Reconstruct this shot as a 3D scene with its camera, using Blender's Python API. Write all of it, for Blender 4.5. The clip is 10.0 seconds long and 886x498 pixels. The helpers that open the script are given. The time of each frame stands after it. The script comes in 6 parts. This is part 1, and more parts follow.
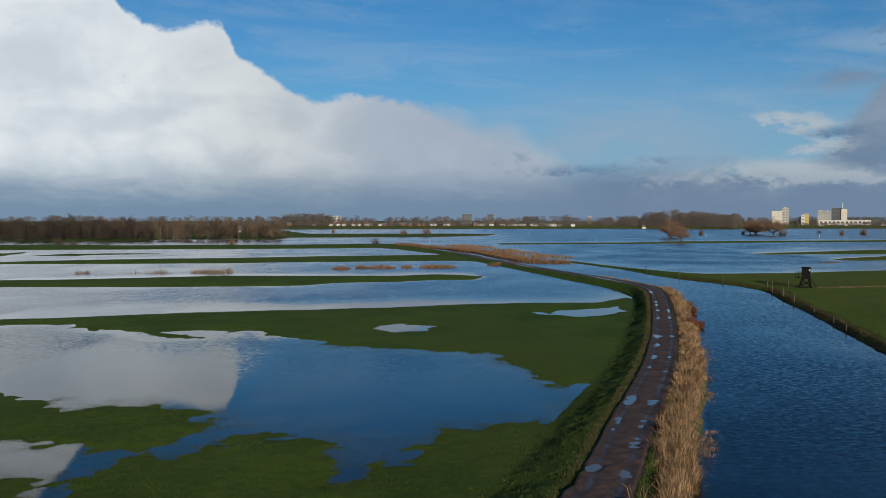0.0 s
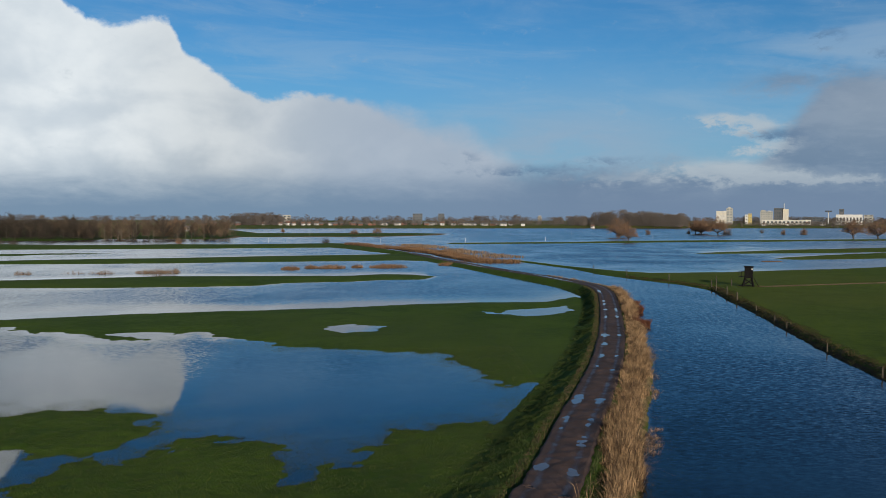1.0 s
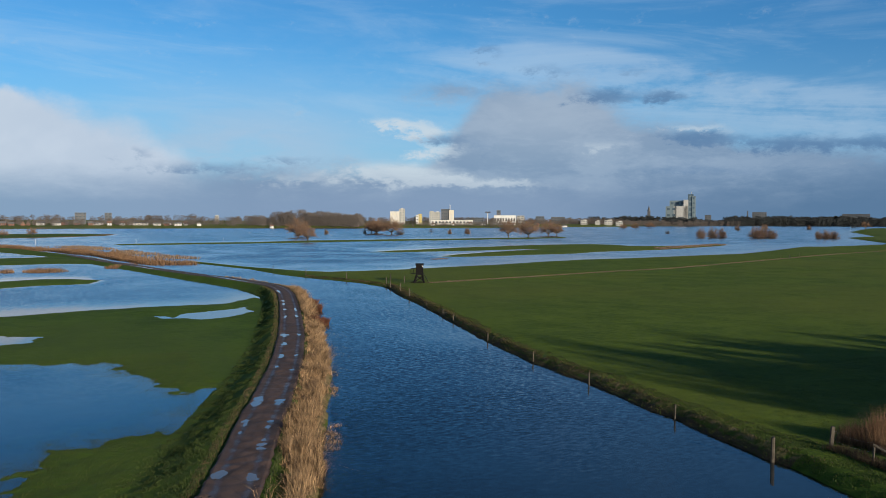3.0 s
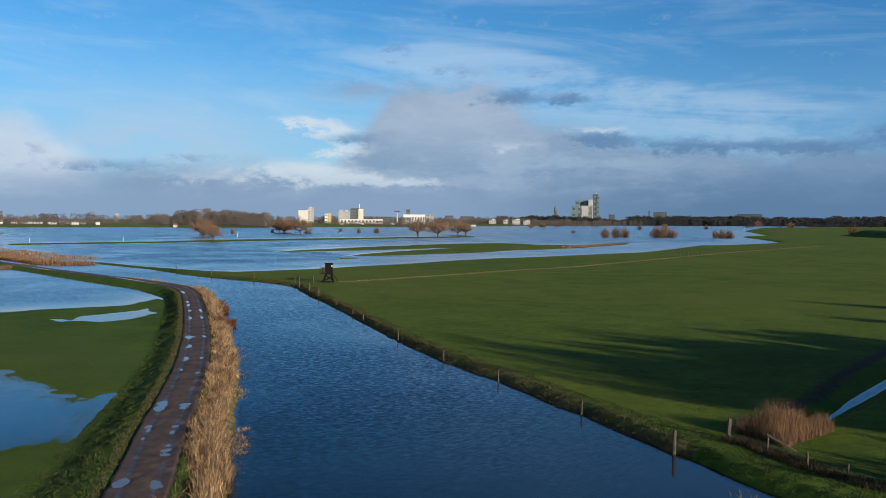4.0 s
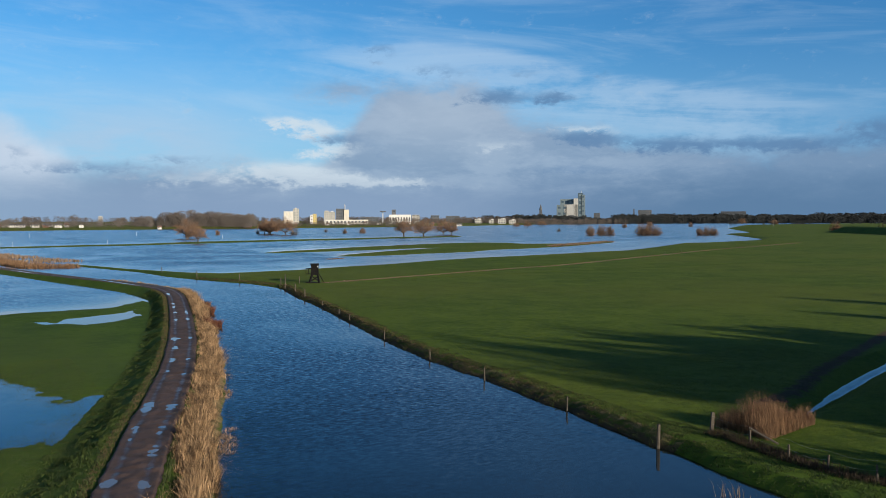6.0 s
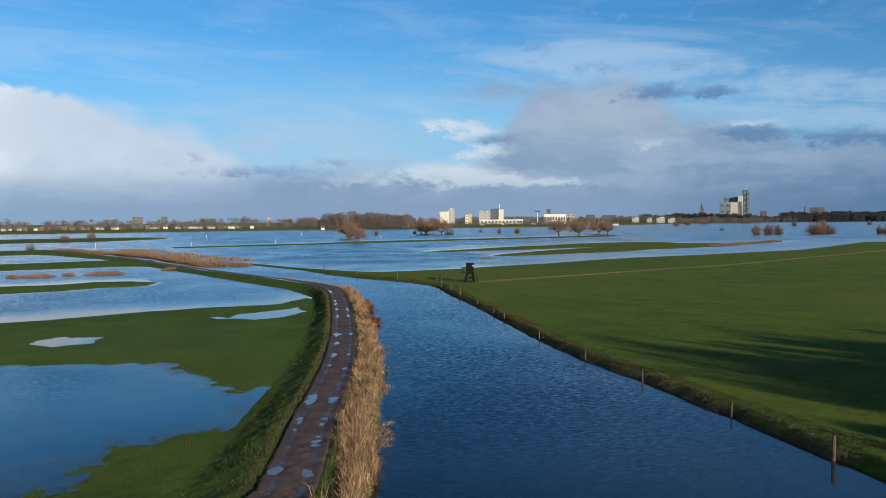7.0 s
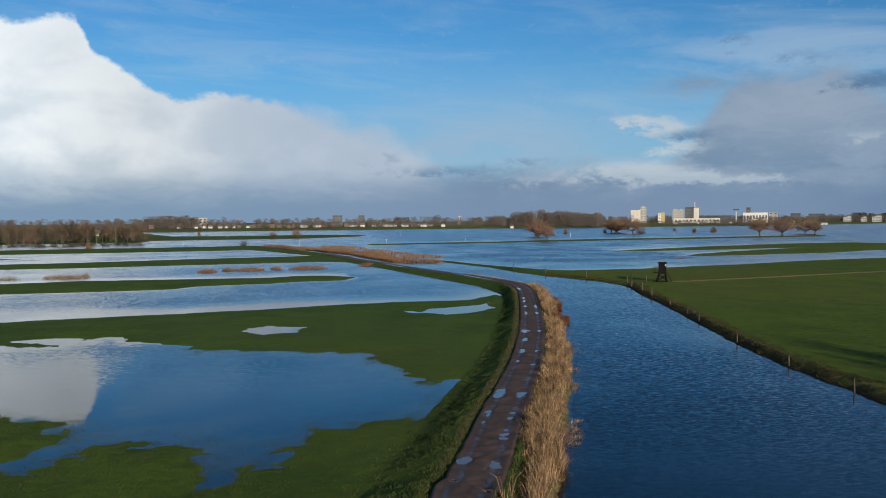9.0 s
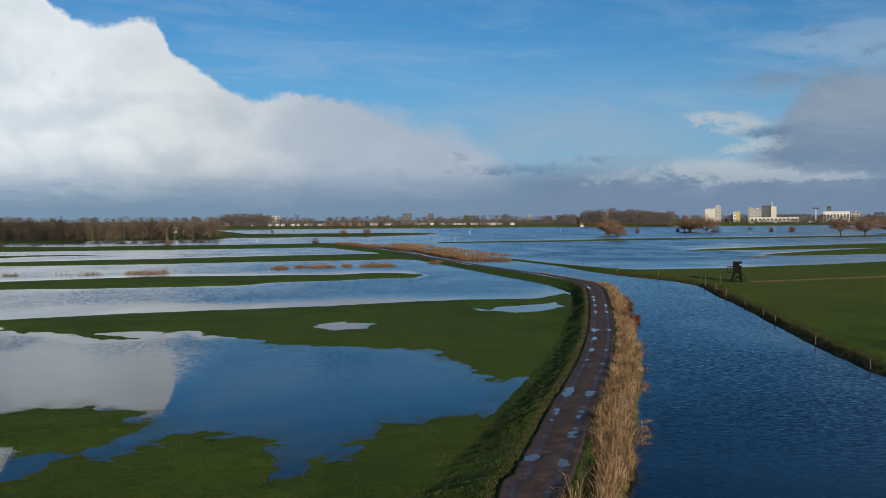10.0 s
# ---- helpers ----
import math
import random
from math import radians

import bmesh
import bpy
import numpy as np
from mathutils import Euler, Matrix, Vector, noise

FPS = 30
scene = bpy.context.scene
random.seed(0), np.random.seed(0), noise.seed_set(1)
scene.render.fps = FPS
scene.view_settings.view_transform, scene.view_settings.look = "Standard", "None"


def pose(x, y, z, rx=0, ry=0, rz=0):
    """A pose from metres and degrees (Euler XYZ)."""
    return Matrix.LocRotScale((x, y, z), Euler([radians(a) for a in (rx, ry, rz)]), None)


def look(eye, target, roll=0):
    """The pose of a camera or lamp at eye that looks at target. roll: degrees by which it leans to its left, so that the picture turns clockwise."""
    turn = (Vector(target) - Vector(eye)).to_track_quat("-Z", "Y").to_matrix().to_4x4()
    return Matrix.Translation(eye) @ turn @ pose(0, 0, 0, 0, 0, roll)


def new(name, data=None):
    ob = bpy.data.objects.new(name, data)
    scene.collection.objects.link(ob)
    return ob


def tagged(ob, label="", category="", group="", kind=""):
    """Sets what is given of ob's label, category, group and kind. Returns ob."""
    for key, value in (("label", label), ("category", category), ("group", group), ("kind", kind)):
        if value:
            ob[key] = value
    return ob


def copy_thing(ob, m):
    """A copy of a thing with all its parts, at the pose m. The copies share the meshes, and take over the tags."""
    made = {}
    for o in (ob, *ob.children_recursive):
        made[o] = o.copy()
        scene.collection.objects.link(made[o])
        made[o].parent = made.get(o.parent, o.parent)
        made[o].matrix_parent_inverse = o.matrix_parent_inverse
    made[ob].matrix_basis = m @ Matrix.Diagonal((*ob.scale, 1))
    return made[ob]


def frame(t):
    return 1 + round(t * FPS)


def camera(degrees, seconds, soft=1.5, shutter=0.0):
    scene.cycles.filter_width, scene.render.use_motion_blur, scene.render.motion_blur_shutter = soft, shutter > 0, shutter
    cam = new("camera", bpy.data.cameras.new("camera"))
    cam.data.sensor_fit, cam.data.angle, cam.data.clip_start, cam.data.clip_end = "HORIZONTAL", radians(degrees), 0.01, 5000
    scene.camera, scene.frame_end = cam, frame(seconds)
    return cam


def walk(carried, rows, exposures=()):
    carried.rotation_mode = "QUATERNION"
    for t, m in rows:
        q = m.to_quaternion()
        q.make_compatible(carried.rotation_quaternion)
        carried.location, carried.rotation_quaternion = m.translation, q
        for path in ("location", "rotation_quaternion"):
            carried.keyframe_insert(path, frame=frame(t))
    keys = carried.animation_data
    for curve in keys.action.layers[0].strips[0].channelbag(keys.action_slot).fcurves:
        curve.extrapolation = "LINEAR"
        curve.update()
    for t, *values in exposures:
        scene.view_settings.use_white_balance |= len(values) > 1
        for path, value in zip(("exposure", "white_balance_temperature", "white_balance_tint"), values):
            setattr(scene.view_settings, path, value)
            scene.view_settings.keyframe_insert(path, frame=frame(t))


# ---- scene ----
# ---------------------------------------------------------------- camera
cam = camera(55.08, 10.0, soft=0.6)
PATH = [
    (0, -0.00, -0.00, 11.00, -0.00, -1.98, 0.01),
    (0.5, 0.03, -0.04, 11.06, 0.04, -2.01, 0.03),
    (0.8, 0.05, -0.07, 11.07, -1.34, -2.02, 0.06),
    (1, 0.07, -0.09, 11.08, -3.31, -2.02, 0.08),
    (1.2, 0.10, -0.01, 11.07, -5.53, -2.00, 0.09),
    (1.5, 0.15, 0.10, 11.05, -9.07, -1.96, 0.11),
    (2, 0.23, 0.28, 11.00, -15.21, -1.94, 0.14),
    (2.2, 0.24, 0.23, 11.00, -17.74, -1.94, 0.16),
    (2.5, 0.25, 0.16, 11.01, -21.59, -1.93, 0.19),
    (2.6, 0.25, 0.16, 11.01, -22.36, -1.93, 0.20),
    (2.7, 0.24, 0.15, 11.02, -23.20, -1.94, 0.20),
    (3.8, 0.15, 0.13, 11.13, -28.25, -2.03, 0.27),
    (3.9, 0.17, 0.17, 11.11, -29.52, -2.02, 0.29),
    (4, 0.18, 0.21, 11.09, -30.78, -2.01, 0.30),
    (4.2, 0.17, 0.21, 11.08, -33.18, -2.02, 0.27),
    (4.5, 0.16, 0.21, 11.07, -33.78, -2.02, 0.24),
    (5, 0.15, 0.18, 11.08, -33.52, -2.06, 0.12),
    (5.2, 0.17, 0.21, 11.09, -33.43, -2.09, 0.07),
    (6.3, 0.06, -0.13, 11.00, -29.31, -2.00, -0.35),
    (6.4, 0.10, -0.05, 10.99, -28.15, -2.01, -0.40),
    (6.5, 0.13, 0.02, 10.98, -26.92, -2.01, -0.45),
    (7, 0.14, 0.08, 10.97, -21.35, -1.97, -0.54),
    (7.2, 0.14, 0.07, 10.95, -19.36, -1.96, -0.55),
    (7.5, 0.15, 0.06, 10.93, -16.58, -1.94, -0.55),
    (8, 0.15, 0.13, 10.85, -13.93, -1.94, -0.47),
    (8.5, 0.14, 0.13, 10.79, -11.34, -1.94, -0.46),
    (9, 0.10, 0.06, 10.82, -8.67, -1.95, -0.46),
    (9.5, 0.11, -0.06, 10.80, -5.71, -2.02, -0.39),
    (10, 0.08, -0.13, 10.76, -4.01, -2.03, -0.33),
]

walk(cam, [(t, pose(x, y, z, 90 + pitch, -roll, yaw)) for t, x, y, z, yaw, pitch, roll in PATH],
     exposures=[(0, 0.12), (1.0, 0.18), (2.0, 0.36), (2.7, 0.54), (4.0, 0.73), (7.0, 0.71), (8.0, 0.58), (9.0, 0.38), (10.0, 0.22)])

# ---------------------------------------------------------------- sky and sun
SUN_AZIMUTH, SUN_HEIGHT = 167.0, 14.0
world = bpy.data.worlds.new("sky")
scene.world = world
world.use_nodes = True


class Net:
    """Short hand for shader arithmetic: sockets and numbers in, a socket out."""

    def __init__(self, tree):
        self.tree = tree

    def node(self, kind, **settings):
        n = self.tree.nodes.new(kind)
        for key, value in settings.items():
            setattr(n, key, value)
        return n

    def put(self, socket, value):
        if isinstance(value, bpy.types.NodeSocket):
            self.tree.links.new(value, socket)
        else:
            socket.default_value = value

    def math(self, op, a, b=0.0, c=0.0, clamp=False):
        n = self.node("ShaderNodeMath", operation=op, use_clamp=clamp)
        for socket, value in zip(n.inputs, (a, b, c)):
            self.put(socket, value)
        return n.outputs[0]

    def add(self, *v):
        total = v[0]
        for x in v[1:]:
            total = self.math("ADD", total, x)
        return total

    def sub(self, a, b):
        return self.math("SUBTRACT", a, b)

    def mul(self, *v):
        total = v[0]
        for x in v[1:]:
            total = self.math("MULTIPLY", total, x)
        return total

    def step(self, x, a, b, c=0.0, d=1.0, smooth=True):
        n = self.node("ShaderNodeMapRange", interpolation_type="SMOOTHSTEP" if smooth else "LINEAR", clamp=True)
        for socket, value in zip(n.inputs, (x, a, b, c, d)):
            self.put(socket, value)
        return n.outputs[0]

    def blob(self, x, y, cx, cy, w, h):
        """A soft round spot of size w, h about cx, cy."""
        u, v = self.math("DIVIDE", self.sub(x, cx), w), self.math("DIVIDE", self.sub(y, cy), h)
        return self.math("EXPONENT", self.mul(self.add(self.mul(u, u), self.mul(v, v)), -1.0))

    def join(self, x, y, z=0.0):
        n = self.node("ShaderNodeCombineXYZ")
        for socket, value in zip(n.inputs, (x, y, z)):
            self.put(socket, value)
        return n.outputs[0]

    def split(self, v):
        n = self.node("ShaderNodeSeparateXYZ")
        self.put(n.inputs[0], v)
        return n.outputs

    def noise(self, v, scale, detail=4.0, rough=0.5, warp=0.0, kind="FBM"):
        n = self.node("ShaderNodeTexNoise", noise_type=kind)
        self.put(n.inputs["Vector"], v)
        n.inputs["Scale"].default_value, n.inputs["Detail"].default_value = scale, detail
        n.inputs["Roughness"].default_value, n.inputs["Distortion"].default_value = rough, warp
        return n.outputs[0]

    def mix(self, f, a, b, blend="MIX"):
        n = self.node("ShaderNodeMix", data_type="RGBA", blend_type=blend)
        self.put(n.inputs[0], f)
        for socket, value in ((n.inputs[6], a), (n.inputs[7], b)):
            self.put(socket, (*value, 1) if isinstance(value, tuple) else value)
        return n.outputs[2]

    def bump(self, height, strength, distance, normal=None):
        n = self.node("ShaderNodeBump")
        self.put(n.inputs["Strength"], strength)
        n.inputs["Distance"].default_value = distance
        self.put(n.inputs["Height"], height)
        if normal is not None:
            self.put(n.inputs["Normal"], normal)
        return n.outputs[0]


# shreds of cloud: azimuth, elevation, half width, half height (degrees), weight
BRIGHT = [(21.6, 6.5, 1.6, 0.30, 0.8), (23.6, 5.8, 1.6, 0.45, 0.85), (24.3, 4.6, 1.6, 0.40, 0.8), (21.0, 3.1, 3.0, 0.62, 1.0), (25.5, 2.6, 3.0, 0.30, 0.9), (29.5, 2.4, 2.4, 0.20, 0.6),
          (41.0, 5.95, 2.2, 0.20, 0.5), (61.3, 7.3, 0.8, 1.2, 0.9), (14.0, 2.6, 2.5, 0.35, 0.5), (36.0, 5.0, 2.0, 0.30, 0.3)]
DARK = [(27.6, 11.1, 1.2, 0.40, 0.6), (31.5, 9.8, 2.2, 0.45, 0.55), (35.3, 8.1, 2.0, 0.50, 0.85), (39.2, 8.0, 1.1, 0.40, 0.85), (35.0, 11.0, 1.2, 0.35, 0.35), (37.2, 9.7, 1.3, 0.30, 0.35),
        (42.3, 9.4, 0.9, 0.35, 0.35), (24.6, 5.35, 1.5, 0.40, 0.6), (27.5, 4.6, 2.0, 1.2, 0.35), (41.0, 5.3, 2.6, 0.40, 0.9), (47.0, 4.75, 3.6, 0.42, 0.9), (54.0, 4.6, 3.5, 0.45, 0.9),
        (59.0, 5.3, 1.6, 0.70, 0.85), (41.0, 3.2, 4.5, 0.35, 0.5), (9.5, 3.3, 4.2, 0.35, 0.55), (5.0, 4.3, 1.5, 0.35, 0.4), (14.0, 4.0, 2.5, 0.25, 0.4)]
SKY_POWER = 0.575


def build_sky():
    k = Net(world.node_tree)
    sky = k.node("ShaderNodeTexSky", sky_type="NISHITA", sun_disc=False)
    sky.sun_elevation, sky.sun_rotation = radians(SUN_HEIGHT), radians(SUN_AZIMUTH)
    sky.air_density, sky.dust_density, sky.ozone_density = 1.0, 0.4, 3.0
    x, y, z = k.split(k.node("ShaderNodeTexCoord").outputs["Generated"])
    az = k.mul(k.math("ARCTAN2", x, y), 57.2958)
    el = k.mul(k.math("ARCSINE", z), 57.2958)
    puff = k.noise(k.join(k.mul(az, 0.1), k.mul(el, 0.13)), 3.0, 7.0, 0.52, 0.15)             # cauliflower outline
    billow = k.noise(k.join(k.mul(az, 0.1), k.mul(el, 0.17), 4.0), 1.5, 4.0, 0.45, 0.4)      # inner relief
    drawn = k.noise(k.join(k.mul(az, 0.1), k.mul(el, 0.30), 9.0), 2.2, 10.0, 0.62, 0.25)      # drawn-out banks
    scud = k.noise(k.join(k.mul(az, 0.1), k.mul(el, 0.22), 14.0), 5.0, 8.0, 0.62, 0.2)        # torn shreds
    veil = k.noise(k.join(k.mul(az, 0.03), k.add(k.mul(el, 0.20), k.mul(az, 0.012)), 2.0), 2.2, 8.0, 0.6, 0.5)
    torn = k.noise(k.join(k.mul(az, 0.1), k.mul(el, 0.16), 21.0), 11.0, 8.0, 0.66, 0.3)       # ragged edges of the shreds
    rim, shred, bandy, rag = k.sub(puff, 0.5), k.sub(scud, 0.5), k.sub(drawn, 0.5), k.sub(torn, 0.5)
    # the blue: paler towards the horizon, deep overhead
    blue = k.mix(1.0, sky.outputs[0], (0.050, 0.106, 0.140), "MULTIPLY")
    blue = k.mix(k.step(el, 1.0, 13.0, 0.66, 0.0), blue, (0.36, 0.60, 0.86))
    blue = k.mix(k.step(el, 13.5, 32.0, 0.0, 0.88), blue, (0.031, 0.072, 0.150))
    blue = k.mix(k.step(az, 22.0, 58.0, 0.0, 0.35), blue, (0.045, 0.20, 0.50))
    wisp = k.mul(k.step(veil, 0.48, 0.72), k.step(el, 2.0, 8.0), k.step(el, 24.0, 10.0), 0.22)
    colour = k.mix(wisp, blue, (0.66, 0.78, 0.88))
    pall = k.mul(k.blob(k.add(az, k.mul(bandy, 6.0)), k.add(el, k.mul(bandy, 3.0)), 12.0, 4.6, 9.5, 3.4), k.step(drawn, 0.25, 0.62, 0.45, 1.0), 0.72)
    colour = k.mix(pall, colour, (0.50, 0.61, 0.76))
    # cumulus in the north-west, its top falling towards the north
    top = 3.8
    for a0, a1, rise in ((11.0, 8.0, 0.5), (9.0, 5.0, 1.0), (-1.0, -6.0, -0.8), (8.0, 4.4, 1.75), (4.4, 0.0, 0.95), (0.0, -4.7, 1.0), (-9.0, -10.7, 0.9), (-10.7, -13.6, 1.75), (-13.6, -14.4, 1.6), (-14.4, -15.0, 0.2), (-15.4, -16.2, -0.35), (-19.3, -21.2, 1.8), (-23.0, -27.0, 4.5)):
        top = k.add(top, k.step(az, a0, a1, 0.0, rise, False))
    gap = k.sub(k.add(top, k.mul(rim, 3.0), k.mul(k.sub(billow, 0.5), 1.2), k.mul(rag, 0.5)), el)
    soft = k.step(az, -5.0, 4.0, 0.55, 2.4)
    cumulus = k.mul(k.step(k.math("DIVIDE", gap, soft), 0.0, 1.0), k.step(az, 13.0, 6.0), k.step(az, -75, -60))
    lit = k.step(k.add(billow, k.mul(rim, 0.45)), 0.30, 0.66)
    white = k.mix(lit, (0.77, 0.82, 0.87), (1.04, 1.05, 1.05))
    white = k.mix(k.mul(k.step(gap, 1.4, 0.1), k.step(az, -8.0, -14.0), 0.5), white, (1.06, 1.06, 1.06))
    white = k.mix(k.step(k.add(el, k.mul(rim, 4.0)), 5.4, 2.4, 0, 0.6), white, (0.58, 0.65, 0.72))
    white = k.mix(k.step(az, -13.0, 0.0, 0, 0.75), white, (0.53, 0.62, 0.76))
    lift = k.step(az, -10.0, -22.0, 1.02, 1.24)
    white = k.mix(1.0, white, k.join(lift, lift, lift), "MULTIPLY")
    colour = k.mix(cumulus, colour, white)
    # a thin high sheet and the broken bank in the north-east
    edge = k.sub(k.sub(k.sub(13.4, k.mul(az, 0.047)), k.mul(k.math("MAXIMUM", k.sub(az, 33.5), 0.0), 0.15)), el)
    sheet_on = k.mul(k.step(k.add(edge, k.mul(k.sub(veil, 0.5), 2.2)), 0.0, 1.0), k.step(edge, 6.5, 2.5), k.step(k.add(veil, k.mul(shred, 0.5)), 0.32, 0.58), k.step(az, 16.0, 33.0, 0.15, 1.0), k.step(az, 60.0, 50.0), 0.36)
    colour = k.mix(sheet_on, colour, (0.60, 0.72, 0.86))
    top = 3.6
    for a0, a1, rise in ((22.5, 28.5, 5.5), (33.0, 38.0, -2.2), (38.0, 45.5, -1.8), (45.5, 52.0, -0.5), (59.5, 61.0, 2.5)):
        top = k.add(top, k.step(az, a0, a1, 0.0, rise))
    gap = k.sub(k.add(top, k.mul(rim, 1.8), k.mul(bandy, 2.2), k.mul(rag, 1.2)), el)
    wa, we = k.add(az, k.mul(shred, 4.0), k.mul(rag, 3.0)), k.add(el, k.mul(shred, 1.2), k.mul(bandy, 0.8), k.mul(rag, 0.9))
    bank = k.math("MAXIMUM", k.step(gap, -0.6, 1.3), k.mul(k.blob(wa, we, 25.4, 8.5, 2.6, 0.55), 0.8))
    bank = k.mul(bank, k.step(az, 4.0, 12.0), k.step(az, 82.0, 70.0), 0.93)
    grey = k.mix(k.step(k.add(drawn, k.mul(shred, 0.35)), 0.36, 0.62), (0.24, 0.34, 0.49), (0.34, 0.435, 0.575))
    grey = k.mix(k.mul(k.blob(az, el, 31.5, 7.0, 7.5, 2.6), 0.75), grey, (0.455, 0.525, 0.63))
    grey = k.mix(k.step(az, 40.0, 56.0, 0.0, 0.8), grey, (0.168, 0.272, 0.425))
    colour = k.mix(bank, colour, grey)

    def shreds(rows):
        total = 0.0
        for ca, ce, w, h, power in rows:
            total = k.add(total, k.mul(k.blob(wa, we, ca, ce, w * 1.15, h * 1.25), power))
        return total
    bright = k.step(k.add(shreds(BRIGHT), k.mul(bandy, 0.7), k.mul(shred, 0.6), k.mul(rag, 0.9)), 0.08, 0.92)
    colour = k.mix(k.mul(bright, 0.9), colour, (0.70, 0.77, 0.83))
    dark = k.step(k.add(shreds(DARK), k.mul(bandy, 0.7), k.mul(shred, 0.5), k.mul(rag, 0.8)), 0.16, 0.95)
    colour = k.mix(k.mul(dark, 0.85), colour, (0.125, 0.245, 0.43))
    # made-up scattered cover out of view behind the walk, toned for the ambient light
    cover = k.mul(k.step(k.noise(k.join(x, y, k.mul(z, 2.0)), 2.4, 8.0, 0.55, 0.3), 0.52, 0.62), k.step(k.math("ABSOLUTE", az), 66.0, 85.0), k.step(el, 45.0, 25.0))
    colour = k.mix(k.mul(cover, 0.85), colour, (0.40, 0.44, 0.50))
    # haze along the horizon
    low = k.add(el, k.mul(bandy, 2.4))
    haze = k.mix(k.step(az, -14, 20), (0.25, 0.385, 0.55), (0.27, 0.37, 0.53))
    haze = k.mix(k.step(az, 28, 48), haze, (0.118, 0.218, 0.365))
    colour = k.mix(k.step(low, 3.6, 0.8, 0.0, 0.92), colour, haze)
    colour = k.mix(1.0, colour, (0.945, 1.0, 1.035), "MULTIPLY")
    back = world.node_tree.nodes["Background"]
    world.node_tree.links.new(colour, back.inputs[0])
    back.inputs[1].default_value = SKY_POWER


build_sky()
sun = new("sun", bpy.data.lights.new("sun", "SUN"))
sun.data.energy, sun.data.angle, sun.data.color = 5.0, radians(0.53), (1.0, 0.87, 0.69)
sun_way = Vector((math.sin(radians(SUN_AZIMUTH)) * math.cos(radians(SUN_HEIGHT)), math.cos(radians(SUN_AZIMUTH)) * math.cos(radians(SUN_HEIGHT)), math.sin(radians(SUN_HEIGHT))))
sun.matrix_world = look(sun_way * 100, (0, 0, 0))


# ---------------------------------------------------------------- materials
def material(name, build, roughness=0.85, metal=0.0, specular=0.3):
    """build(net, place) gives colour, and height with its bump strength and distance if there is relief."""
    m = bpy.data.materials.new(name)
    m.use_nodes = True
    k = Net(m.node_tree)
    p = m.node_tree.nodes["Principled BSDF"]
    p.inputs["Roughness"].default_value, p.inputs["Metallic"].default_value = roughness, metal
    p.inputs["Specular IOR Level"].default_value = specular
    place = k.node("ShaderNodeNewGeometry").outputs["Position"]
    made = build(k, place)
    k.put(p.inputs["Base Color"], made[0])
    if len(made) > 1:
        k.put(p.inputs["Normal"], k.bump(made[1], made[2], made[3]))
    if len(made) > 4:
        k.put(p.inputs["Roughness"], made[4])
    return m


def plain(dark, light, scale, detail=4.0, relief=0.2, reach=0.02):
    def build(k, place):
        n = k.noise(place, scale, detail, 0.6)
        big = k.noise(place, scale * 0.13, 3.0, 0.5)
        return k.mix(k.step(k.add(k.mul(n, 0.7), k.mul(big, 0.4)), 0.35, 0.75), dark, light), n, relief, reach
    return build


def per_piece(dark, light, scale=6.0):
    def build(k, place):
        r = k.node("ShaderNodeNewGeometry").outputs["Random Per Island"]
        n = k.noise(place, scale, 2.0)
        return (k.mix(k.math("ADD", k.mul(r, 0.75), k.mul(n, 0.25), clamp=True), dark, light),)
    return build


def patchy(dark, light, scale=1.1):
    """As per_piece, with darker and lighter stands."""
    def build(k, place):
        r = k.node("ShaderNodeNewGeometry").outputs["Random Per Island"]
        n = k.step(k.noise(place, scale, 3.0, 0.6), 0.32, 0.68)
        return (k.mix(k.math("POWER", k.add(k.mul(r, 0.55), k.mul(n, 0.45)), 1.5, clamp=True), dark, light),)
    return build


def value_of(k, name):
    return k.node("ShaderNodeAttribute", attribute_name=name).outputs["Fac"]


